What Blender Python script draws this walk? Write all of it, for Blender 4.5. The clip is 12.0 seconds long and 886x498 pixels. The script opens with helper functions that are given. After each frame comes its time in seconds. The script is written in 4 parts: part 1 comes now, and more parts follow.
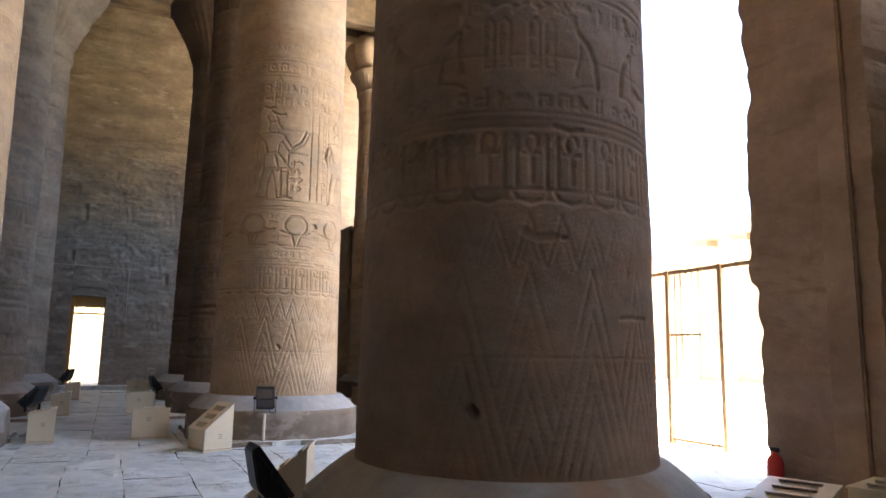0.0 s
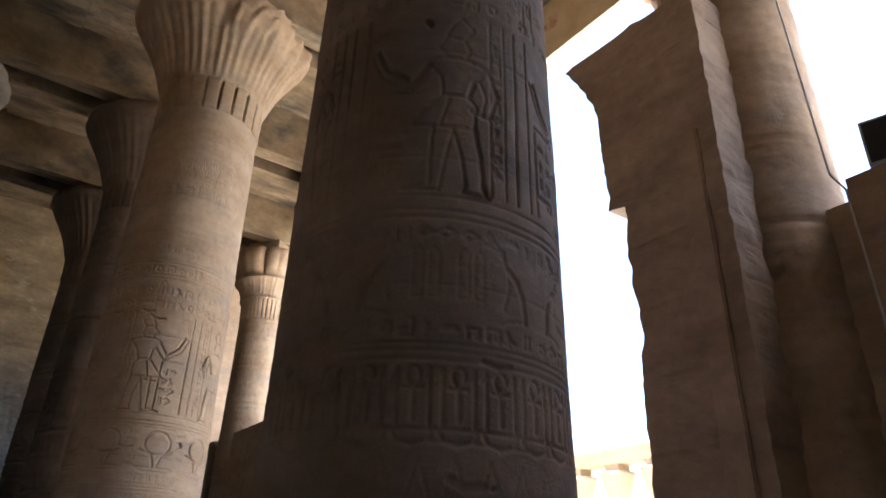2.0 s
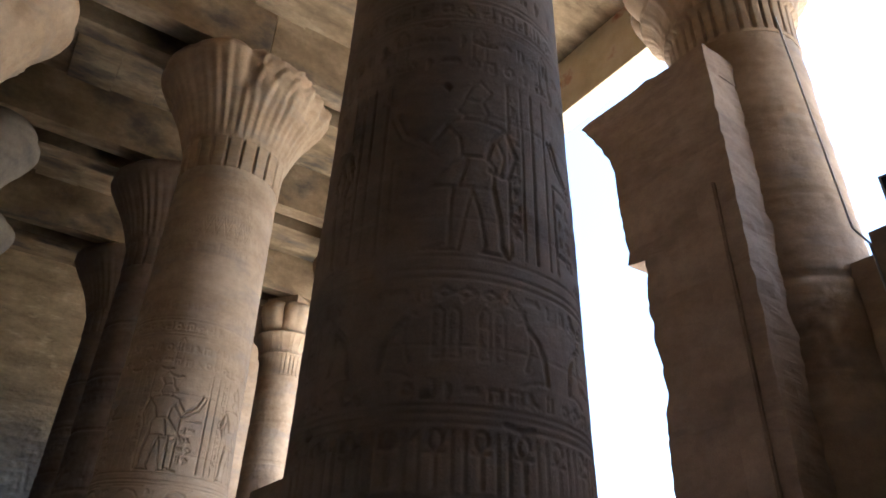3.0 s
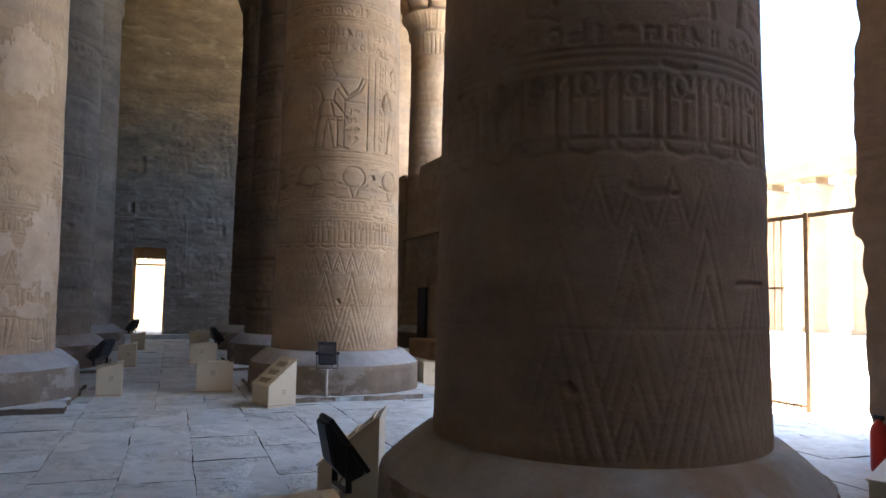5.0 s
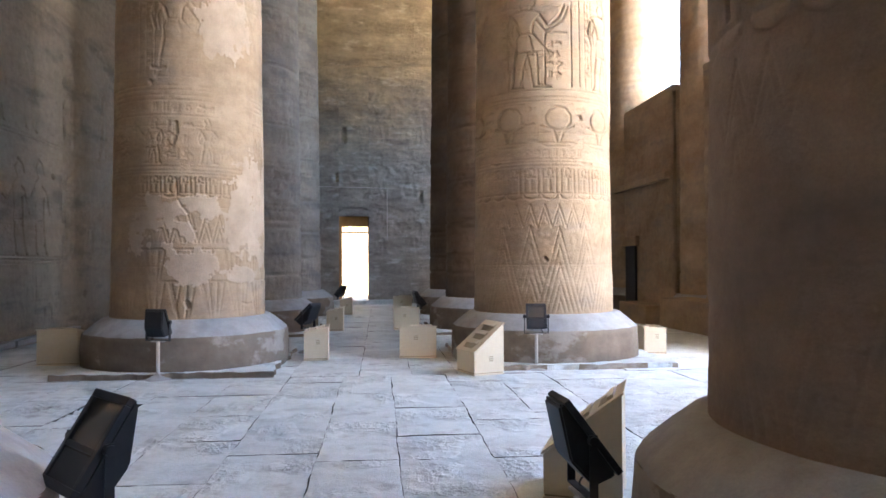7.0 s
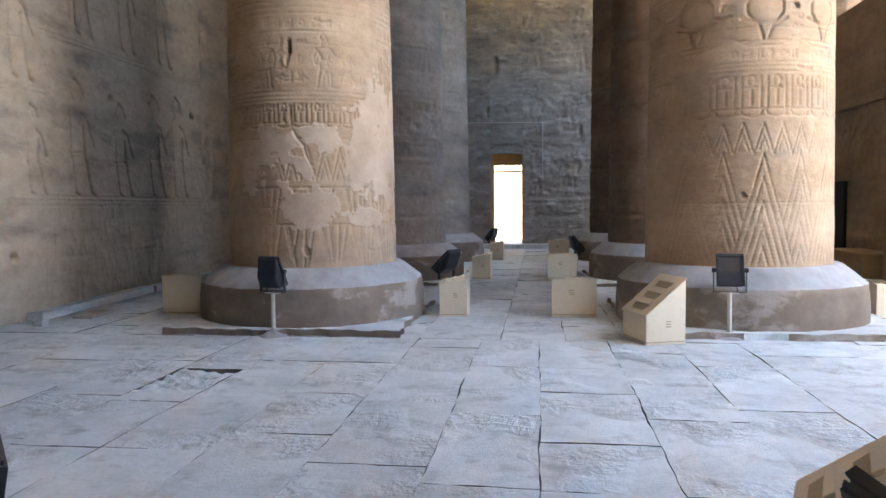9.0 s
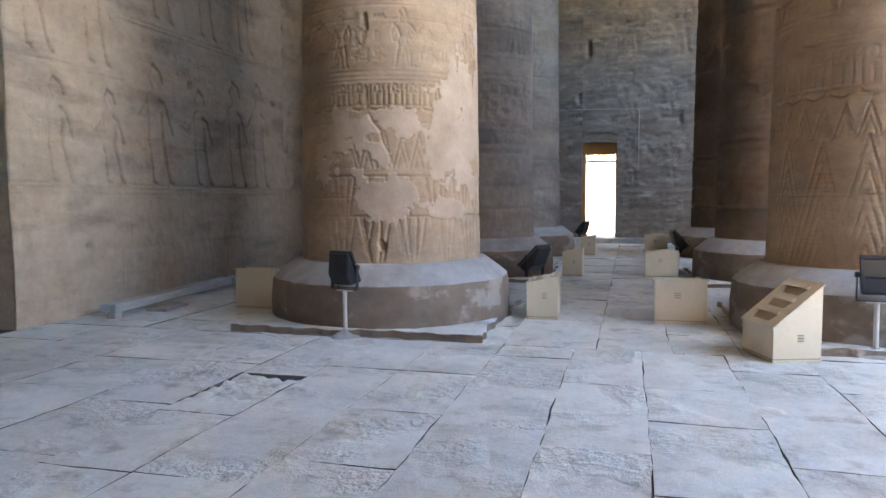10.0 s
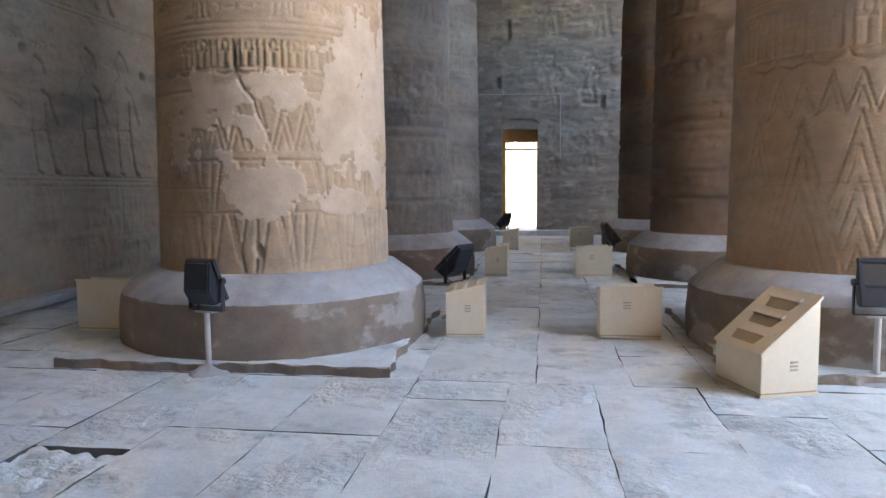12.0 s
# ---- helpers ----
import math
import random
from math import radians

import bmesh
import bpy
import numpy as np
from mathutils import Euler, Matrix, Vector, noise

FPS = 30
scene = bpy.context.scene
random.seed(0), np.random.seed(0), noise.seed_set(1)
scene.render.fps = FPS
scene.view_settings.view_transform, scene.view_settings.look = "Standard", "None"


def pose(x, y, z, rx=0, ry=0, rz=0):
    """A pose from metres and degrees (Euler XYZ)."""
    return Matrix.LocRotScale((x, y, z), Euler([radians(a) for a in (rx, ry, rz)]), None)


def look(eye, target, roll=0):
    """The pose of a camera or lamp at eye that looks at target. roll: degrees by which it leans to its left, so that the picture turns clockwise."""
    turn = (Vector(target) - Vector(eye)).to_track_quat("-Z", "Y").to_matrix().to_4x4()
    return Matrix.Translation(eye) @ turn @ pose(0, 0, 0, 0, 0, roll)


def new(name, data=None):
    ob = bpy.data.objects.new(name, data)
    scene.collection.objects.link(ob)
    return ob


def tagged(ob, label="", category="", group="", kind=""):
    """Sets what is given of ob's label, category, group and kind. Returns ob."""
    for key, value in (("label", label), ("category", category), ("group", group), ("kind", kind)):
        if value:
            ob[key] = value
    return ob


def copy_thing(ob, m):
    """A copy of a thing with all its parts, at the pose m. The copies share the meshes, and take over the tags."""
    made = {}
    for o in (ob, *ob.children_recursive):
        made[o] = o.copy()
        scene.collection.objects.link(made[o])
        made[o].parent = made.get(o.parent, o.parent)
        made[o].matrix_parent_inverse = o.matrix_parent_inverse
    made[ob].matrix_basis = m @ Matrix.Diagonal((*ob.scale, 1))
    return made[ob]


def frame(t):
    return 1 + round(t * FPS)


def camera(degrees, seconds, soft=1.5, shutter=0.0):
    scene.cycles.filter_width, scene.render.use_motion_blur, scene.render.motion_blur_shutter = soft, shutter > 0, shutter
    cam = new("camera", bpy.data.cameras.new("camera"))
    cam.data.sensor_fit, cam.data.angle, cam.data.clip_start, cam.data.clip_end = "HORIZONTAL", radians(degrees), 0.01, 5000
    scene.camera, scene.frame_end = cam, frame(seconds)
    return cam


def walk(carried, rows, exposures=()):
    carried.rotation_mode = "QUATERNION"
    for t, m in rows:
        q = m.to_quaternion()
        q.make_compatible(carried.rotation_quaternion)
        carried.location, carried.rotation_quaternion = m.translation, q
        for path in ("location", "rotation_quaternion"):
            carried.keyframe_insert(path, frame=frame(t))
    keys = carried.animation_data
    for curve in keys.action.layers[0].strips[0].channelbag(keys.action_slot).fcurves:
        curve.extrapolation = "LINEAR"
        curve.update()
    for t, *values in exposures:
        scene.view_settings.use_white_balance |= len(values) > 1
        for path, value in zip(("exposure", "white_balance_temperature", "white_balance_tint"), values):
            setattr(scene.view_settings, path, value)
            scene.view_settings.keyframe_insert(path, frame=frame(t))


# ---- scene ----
# ---- camera ----
cam = camera(64.9, 12.0, soft=1.6)
PATH = [
    (0, (0.211, -0.384, 1.563), (1.049, 1.408, 1.861), 1.0),
    (0.5, (0.131, -0.073, 1.586), (1.161, 1.605, 1.943), 1.7),
    (1, (0.128, 0.123, 1.691), (1.241, 1.712, 2.175), 0.7),
    (1.5, (0.131, 0.126, 1.753), (1.265, 1.618, 2.452), 0.7),
    (2, (0.121, 0.092, 1.783), (1.155, 1.557, 2.669), 1.6),
    (2.5, (0.093, 0.084, 1.835), (1.034, 1.508, 2.878), 2.2),
    (4.5, (0.102, 0.084, 1.791), (1.024, 1.789, 2.282), 0.5),
    (5, (0.19, 0.158, 1.702), (0.907, 2.02, 1.847), 1.0),
    (5.5, (0.257, 0.314, 1.632), (0.728, 2.255, 1.552), 1.1),
    (6, (0.209, 0.633, 1.604), (0.589, 2.597, 1.601), 0.7),
    (6.5, (0.239, 1.012, 1.562), (0.51, 2.994, 1.565), 0.3),
    (7, (0.3, 1.492, 1.557), (0.481, 3.483, 1.602), -0.3),
    (9, (0.448, 3.391, 1.525), (0.176, 5.369, 1.408), -0.6),
    (9.5, (0.438, 3.828, 1.527), (0.082, 5.792, 1.391), -1.0),
    (10, (0.315, 4.244, 1.516), (-0.2, 6.17, 1.377), -0.3),
    (10.5, (0.202, 4.666, 1.514), (-0.281, 6.603, 1.396), -1.0),
    (11, (0.148, 5.11, 1.525), (-0.474, 7.008, 1.405), -1.2),
    (11.5, (0.06, 5.534, 1.544), (-0.366, 7.483, 1.404), -0.1),
    (12, (0.059, 5.967, 1.52), (-0.226, 7.939, 1.352), -0.5),
]
EXPOSURES = [(0, 4.27, 6050, 9), (0.5, 3.66, 5900, 9), (1.0, 3.35, 5800, 9), (2.0, 3.45, 5600, 9), (2.5, 3.42, 5380, 8), (4.5, 2.9, 5700, 8), (5.0, 3.75, 5600, 7), (5.5, 4.8, 5600, 7), (6.0, 5.1, 5680, 7), (7, 5.1, 5740, 7), (9, 4.97, 5780, 6), (12, 5.05, 5780, 6)]

walk(cam, [(t, look(e, g, r)) for t, e, g, r in PATH], exposures=EXPOSURES)

# ---- daylight ----
SUN_DIR = Vector((0.11, -0.42, 0.92)).normalized()      # towards the sun
world = bpy.data.worlds.new("sky")
scene.world = world
world.use_nodes = True
sky = world.node_tree.nodes.new("ShaderNodeTexSky")
sky.sky_type, sky.sun_disc = "NISHITA", False
sky.sun_elevation = math.asin(SUN_DIR.z)
sky.sun_rotation = math.atan2(SUN_DIR.x, SUN_DIR.y)
sky.dust_density, sky.air_density, sky.ozone_density = 3.0, 1.0, 1.0
world.node_tree.links.new(sky.outputs[0], world.node_tree.nodes["Background"].inputs[0])
world.node_tree.nodes["Background"].inputs[1].default_value = 0.09
sun = new("sun", bpy.data.lights.new("sun", "SUN"))
sun.data.energy, sun.data.angle, sun.data.color = 5.0, radians(0.5), (1.0, 0.93, 0.82)
sun.matrix_world = look(SUN_DIR * 60, (0, 0, 0))


# ---- materials ----
def material(name, colours, rough=0.9, scale=1.0, bump=0.4, metal=0.0, streak=(1, 1, 1), grain=60.0, spread=0.0, patches=None, speckle=0.45, pits=None, above=None, along=None, pitted=(.44, .60)):
    """Stone, paint and metal: a large-scale colour ramp, a fine grain and a bump at two scales."""
    m = bpy.data.materials.new(name)
    m.use_nodes = True
    t = m.node_tree
    n, link = t.nodes, t.links.new
    bsdf = n["Principled BSDF"]
    co = n.new("ShaderNodeTexCoord")
    info = n.new("ShaderNodeObjectInfo")
    off = n.new("ShaderNodeVectorMath"); off.operation = "MULTIPLY_ADD"
    link(info.outputs["Random"], off.inputs[0]); off.inputs[1].default_value = (37.0, 19.0, 0.0)
    link(co.outputs["Object"], off.inputs[2])
    mp = n.new("ShaderNodeMapping"); mp.inputs["Scale"].default_value = streak
    link(off.outputs[0], mp.inputs[0])
    big = n.new("ShaderNodeTexNoise"); big.inputs["Scale"].default_value = scale
    big.inputs["Detail"].default_value, big.inputs["Roughness"].default_value = 7, 0.62
    link(mp.outputs[0], big.inputs["Vector"])
    ramp = n.new("ShaderNodeValToRGB")
    el = ramp.color_ramp.elements
    while len(el) < len(colours):
        el.new(0.5)
    for i, c in enumerate(colours):
        el[i].position, el[i].color = 0.3 + 0.4 * i / max(1, len(colours) - 1), (*c, 1)
    link(big.outputs["Fac"], ramp.inputs[0])
    fine = n.new("ShaderNodeTexNoise"); fine.inputs["Scale"].default_value = grain
    fine.inputs["Detail"].default_value, fine.inputs["Roughness"].default_value = 6, 0.7
    link(off.outputs[0], fine.inputs["Vector"])
    mix = n.new("ShaderNodeMix"); mix.data_type, mix.blend_type = "RGBA", "OVERLAY"
    mix.inputs["Factor"].default_value = speckle if bump else 0.12
    link(ramp.outputs[0], mix.inputs["A"]); link(fine.outputs["Fac"], mix.inputs["B"])
    out = mix.outputs["Result"]
    if patches:
        colour, pscale, low, high = patches
        spot = n.new("ShaderNodeTexNoise"); spot.inputs["Scale"].default_value = pscale
        spot.inputs["Detail"].default_value, spot.inputs["Roughness"].default_value = 8, 0.6
        link(mp.outputs[0], spot.inputs["Vector"])
        rng = n.new("ShaderNodeMapRange")
        rng.inputs["From Min"].default_value, rng.inputs["From Max"].default_value = low, high
        link(spot.outputs["Fac"], rng.inputs["Value"])
        mx = n.new("ShaderNodeMix"); mx.data_type = "RGBA"
        link(rng.outputs[0], mx.inputs["Factor"]); link(out, mx.inputs["A"]); mx.inputs["B"].default_value = (*colour, 1)
        out = mx.outputs["Result"]
    if bump and pits:                                        # hand-sized blotches
        bl = n.new("ShaderNodeTexNoise"); bl.inputs["Scale"].default_value = 6.0
        bl.inputs["Detail"].default_value, bl.inputs["Roughness"].default_value = 7, 0.68
        link(off.outputs[0], bl.inputs["Vector"])
        bm_ = n.new("ShaderNodeMix"); bm_.data_type, bm_.blend_type = "RGBA", "OVERLAY"
        bm_.inputs["Factor"].default_value = 0.30
        link(out, bm_.inputs["A"]); link(bl.outputs["Fac"], bm_.inputs["B"])
        out = bm_.outputs["Result"]
    if above:                                                # the soot thins out higher up, with a ragged border
        lo, hi, colour = above
        sep = n.new("ShaderNodeSeparateXYZ"); link(co.outputs["Object"], sep.inputs[0])
        rag = n.new("ShaderNodeMath"); rag.operation = "MULTIPLY_ADD"
        link(big.outputs["Fac"], rag.inputs[0]); rag.inputs[1].default_value = 5.0; link(sep.outputs["Z"], rag.inputs[2])
        ab = n.new("ShaderNodeMapRange")
        ab.inputs["From Min"].default_value, ab.inputs["From Max"].default_value = lo + 2.5, hi + 2.5
        link(rag.outputs[0], ab.inputs["Value"])
        am = n.new("ShaderNodeMix"); am.data_type, am.blend_type = "RGBA", "MULTIPLY"
        link(ab.outputs[0], am.inputs["Factor"]); link(out, am.inputs["A"]); am.inputs["B"].default_value = (*colour, 1)
        out = am.outputs["Result"]
    if along:                                                # shade behind the columns painted in: the wall darkens along y, with a ragged border
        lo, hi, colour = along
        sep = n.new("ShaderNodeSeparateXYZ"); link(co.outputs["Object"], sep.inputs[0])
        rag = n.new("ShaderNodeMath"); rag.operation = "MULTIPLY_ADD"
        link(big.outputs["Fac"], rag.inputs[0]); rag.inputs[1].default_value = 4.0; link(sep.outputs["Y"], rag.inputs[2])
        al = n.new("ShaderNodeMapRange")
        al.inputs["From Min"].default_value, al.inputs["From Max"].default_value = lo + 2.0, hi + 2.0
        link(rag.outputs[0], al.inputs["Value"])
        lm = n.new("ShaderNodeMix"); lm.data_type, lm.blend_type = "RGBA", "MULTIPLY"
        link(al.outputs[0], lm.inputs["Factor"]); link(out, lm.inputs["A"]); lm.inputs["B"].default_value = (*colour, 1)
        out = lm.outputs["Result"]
    if spread:
        hsv = n.new("ShaderNodeHueSaturation")
        val = n.new("ShaderNodeMapRange")
        val.inputs["To Min"].default_value, val.inputs["To Max"].default_value = 1 - spread, 1 + spread
        link(info.outputs["Random"], val.inputs["Value"]); link(val.outputs[0], hsv.inputs["Value"])
        link(out, hsv.inputs["Color"]); out = hsv.outputs[0]
    link(out, bsdf.inputs["Base Color"])
    bsdf.inputs["Roughness"].default_value, bsdf.inputs["Metallic"].default_value = rough, metal
    bsdf.inputs["Specular IOR Level"].default_value = 0.25 if not metal else 0.5
    if bump:
        add = n.new("ShaderNodeMath"); add.operation = "MULTIPLY_ADD"
        link(big.outputs["Fac"], add.inputs[0]); add.inputs[1].default_value = 2.5
        link(fine.outputs["Fac"], add.inputs[2])
        high = add.outputs[0]
        if pits:                                             # hammered, flaked patches
            pscale, deep = pits
            pn = n.new("ShaderNodeTexNoise"); pn.inputs["Scale"].default_value = pscale
            pn.inputs["Detail"].default_value, pn.inputs["Roughness"].default_value = 5, 0.6
            link(off.outputs[0], pn.inputs["Vector"])
            where = n.new("ShaderNodeTexNoise"); where.inputs["Scale"].default_value = 0.9
            where.inputs["Detail"].default_value = 3
            link(mp.outputs[0], where.inputs["Vector"])
            wr = n.new("ShaderNodeMapRange")
            wr.inputs["From Min"].default_value, wr.inputs["From Max"].default_value = pitted
            link(where.outputs["Fac"], wr.inputs["Value"])
            cut = n.new("ShaderNodeMath"); cut.operation = "MULTIPLY"
            link(wr.outputs[0], cut.inputs[0]); cut.inputs[1].default_value = deep
            ma = n.new("ShaderNodeMath"); ma.operation = "MULTIPLY_ADD"
            link(pn.outputs["Fac"], ma.inputs[0]); link(cut.outputs[0], ma.inputs[1]); link(high, ma.inputs[2])
            high = ma.outputs[0]
        bp = n.new("ShaderNodeBump"); bp.inputs["Strength"].default_value, bp.inputs["Distance"].default_value = bump, 0.012
        link(high, bp.inputs["Height"]); link(bp.outputs[0], bsdf.inputs["Normal"])
    return m


SAND = material("sandstone", [(.25, .172, .106), (.325, .236, .154), (.40, .30, .204)], 0.92, 0.55, 0.5, streak=(1, 1, 2.6), patches=((.25, .20, .155), 0.8, .52, .72), pits=(14, 1.6), speckle=.24)
# copy of the sandstone for parts in shadow; some of that shade is in its blotches
SAND_DARK = material("half_shade_sandstone", [(.25, .18, .125), (.32, .235, .168), (.385, .288, .208)], 0.92, 0.5, 0.5, streak=(1, 1, 2.4), patches=((.20, .15, .112), 0.6, .5, .74), pits=(14, 1.6), speckle=.24)
# brown copy of the sandstone for the far columns, their shade mixed into the colour
SAND_DEEP_SHADE = material("deep_shade_sandstone", [(.118, .08, .052), (.172, .117, .076), (.235, .162, .107)], 0.92, 0.5, 0.5, streak=(1, 1, 2.4), patches=((.16, .125, .098), 0.6, .5, .7), pits=(14, 1.8), speckle=.25)
SAND_GREY = material("greyed_sandstone", [(.215, .185, .148), (.285, .247, .20), (.36, .315, .26)], 0.93, 0.6, 0.8, streak=(1, 1, 2.6), patches=((.19, .175, .16), 0.7, .5, .7), pits=(16, 2.5))
PLASTER = material("smooth_plaster", [(.33, .247, .176), (.378, .289, .21), (.42, .327, .243)], 0.85, 1.6, 0.35, grain=120, pits=(9, 1.5))
DUST = material("dusty_base_stone", [(.25, .245, .24), (.33, .325, .32), (.40, .395, .385)], 0.88, 1.0, 0.4, patches=((.27, .245, .22), 1.2, .54, .70), pits=(10, 2.0), speckle=.18)
DUST_DARK = material("dirty_base_stone", [(.24, .222, .20), (.32, .303, .28), (.38, .363, .338)], 0.88, 0.9, 0.4, patches=((.27, .205, .145), 0.8, .50, .62), pits=(10, 2.0), speckle=.18)
BASE = material("base_sandstone", [(.135, .102, .075), (.185, .144, .108), (.235, .187, .145)], 0.9, 0.9, 0.6, streak=(1, 1, 1.6), patches=((.30, .262, .222), 0.9, .54, .58), pits=(10, 2.0), speckle=.2)
# along: the nave columns' shade on the wall, put into its colour past y 12.9
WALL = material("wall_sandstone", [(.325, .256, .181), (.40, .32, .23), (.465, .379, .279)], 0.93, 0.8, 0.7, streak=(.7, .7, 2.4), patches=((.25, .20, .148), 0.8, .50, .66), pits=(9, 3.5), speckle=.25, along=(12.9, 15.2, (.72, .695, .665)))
SOOT = material("grey_sooted_stone", [(.185, .166, .142), (.28, .253, .218), (.385, .346, .295)], 0.93, 1.0, 1.0, streak=(.75, .75, 1.9), patches=((.40, .378, .343), 1.5, .57, .66), pits=(9, 4.0), above=(6.0, 9.5, (1.35, 1.12, .78)))
FLOOR = material("paving_stone", [(.425, .458, .452), (.53, .562, .553), (.605, .632, .617)], 0.8, 1.1, 0.75, spread=.05, grain=34, patches=((.36, .368, .36), 3.2, .55, .70), speckle=.26, pits=(15, 9.0), pitted=(.49, .60))
CEIL = material("ceiling_stone", [(.12, .084, .048), (.245, .178, .106), (.385, .30, .195)], 0.93, 0.8, 0.6, streak=(.7, 2, 1), patches=((.10, .085, .07), 0.7, .52, .66), pits=(9, 3.0))
BED = material("joint_dirt", [(.07, .065, .06), (.12, .11, .10)], 0.95, 3, 0.8)
GROUND = material("sandy_ground", [(.54, .49, .42), (.64, .58, .50)], 0.95, 0.2, 0.5)
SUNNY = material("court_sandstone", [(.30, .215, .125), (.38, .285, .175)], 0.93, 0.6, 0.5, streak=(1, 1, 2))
PAINTED = material("yellow_washed_stone", [(.50, .40, .25), (.62, .52, .35), (.70, .62, .48)], 0.92, 0.9, 0.4, patches=((.45, .22, .14), 0.9, .58, .66), speckle=.2)
CREAM = material("cream_painted_steel", [(.58, .50, .36), (.62, .54, .40)], 0.42, 2.0, 0, spread=.03, grain=20)
# darkened cream: the shade inside slots, vents and gaps as a colour
SHADE = material("vent_shade", [(.29, .23, .15), (.34, .275, .18)], 0.5, 2.0, 0)
BLACK = material("black_cast_aluminium", [(.018, .018, .02), (.035, .035, .038)], 0.45, 4.0, 0, grain=80)
POLE = material("galvanised_steel", [(.42, .39, .35), (.52, .49, .45)], 0.5, 6.0, 0, metal=0.3, grain=90)
RUST = material("rusty_iron", [(.20, .11, .05), (.30, .18, .09)], 0.75, 8.0, 0.3, metal=0.2)
WOOD = material("grey_timber", [(.28, .275, .26), (.38, .37, .35)], 0.8, 2.0, 0.4, streak=(12, 1, 12))
DOORWOOD = material("orange_timber", [(.40, .20, .06), (.52, .28, .10)], 0.7, 3.0, 0.2)
RED = material("red_paint", [(.42, .03, .03), (.50, .05, .04)], 0.35, 3.0, 0)
CABLE = material("grey_cable", [(.40, .37, .33), (.46, .43, .39)], 0.6, 3.0, 0)
PALE = material("speaker_paint", [(.36, .34, .33), (.44, .42, .40)], 0.5, 3.0, 0)


def glass_material():
    m = bpy.data.materials.new("lamp_glass")
    m.use_nodes = True
    b = m.node_tree.nodes["Principled BSDF"]
    b.inputs["Base Color"].default_value = (.062, .058, .053, 1)
    b.inputs["Roughness"].default_value = 0.06
    b.inputs["Specular IOR Level"].default_value = 0.4
    return m


GLASS = glass_material()


# ---- mesh helpers ----
def finish(name, me, mat, parent=None, label="", smooth=False):
    me.materials.append(mat)
    if smooth:
        me.polygons.foreach_set("use_smooth", [True] * len(me.polygons))
    ob = new(name, me)
    if parent:
        ob.parent = parent
    if label:
        ob["label"] = label
    return ob


def part(name, bm, mat, parent=None, label="", smooth=False):
    me = bpy.data.meshes.new(name)
    bmesh.ops.recalc_face_normals(bm, faces=bm.faces)
    bm.to_mesh(me)
    bm.free()
    return finish(name, me, mat, parent, label, smooth)


def thing(name, m, label, category, group="", kind=""):
    e = new(name)
    e.matrix_basis = m
    return tagged(e, label, category, group, kind)


def add_box(bm, x0, x1, y0, y1, z0, z1, bevel=0.0, m=None, rough=0.0):
    made = bmesh.ops.create_cube(bm, size=1)["verts"]
    for v in made:
        v.co = Vector((x0 + (v.co.x + .5) * (x1 - x0), y0 + (v.co.y + .5) * (y1 - y0), z0 + (v.co.z + .5) * (z1 - z0)))
        if rough:
            v.co += noise.noise_vector(v.co * 3.1) * rough
        if m:
            v.co = m @ v.co
    if bevel:
        edges = list({e for v in made for e in v.link_edges})
        bmesh.ops.bevel(bm, geom=edges, offset=bevel, segments=2, affect="EDGES", profile=0.6)
    return bm


def box_bm(*a, **k):
    return add_box(bmesh.new(), *a, **k)


def add_tube(bm, p, q, r, seg=12):
    p, q = Vector(p), Vector(q)
    made = bmesh.ops.create_cone(bm, segments=seg, cap_ends=True, radius1=r, radius2=r, depth=(q - p).length)["verts"]
    m = Matrix.Translation((p + q) / 2) @ (q - p).to_track_quat("Z", "Y").to_matrix().to_4x4()
    for v in made:
        v.co = m @ v.co
    return bm


def tube_bm(p, q, r, seg=12):
    return add_tube(bmesh.new(), p, q, r, seg)


def prism(outline, axis, a, b, bevel=0.0):
    """A profile of (u, v) points drawn out along an axis from a to b."""
    bm = bmesh.new()
    put = {"x": lambda u, v, w: (w, u, v), "y": lambda u, v, w: (u, w, v), "z": lambda u, v, w: (u, v, w)}[axis]
    lo = [bm.verts.new(put(u, v, a)) for u, v in outline]
    hi = [bm.verts.new(put(u, v, b)) for u, v in outline]
    bm.faces.new(lo), bm.faces.new(hi[::-1])
    for i in range(len(lo)):
        j = (i + 1) % len(lo)
        bm.faces.new((lo[j], lo[i], hi[i], hi[j]))
    if bevel:
        bmesh.ops.bevel(bm, geom=list(bm.edges), offset=bevel, segments=2, affect="EDGES")
    return bm


def grid_mesh(name, verts, nz, nu, wrap):
    """A mesh from a grid of points, row by row."""
    me = bpy.data.meshes.new(name)
    nq = nu if wrap else nu - 1
    j, i = np.meshgrid(np.arange(nz - 1), np.arange(nq), indexing="ij")
    k = (i + 1) % nu
    quads = np.stack([j * nu + i, j * nu + k, (j + 1) * nu + k, (j + 1) * nu + i], -1).reshape(-1, 4)
    me.vertices.add(len(verts)); me.vertices.foreach_set("co", verts.astype(np.float32).ravel())
    me.loops.add(quads.size); me.loops.foreach_set("vertex_index", quads.astype(np.int32).ravel())
    me.polygons.add(len(quads))
    me.polygons.foreach_set("loop_start", np.arange(0, quads.size, 4, dtype=np.int32))
    me.update(calc_edges=True)
    return me


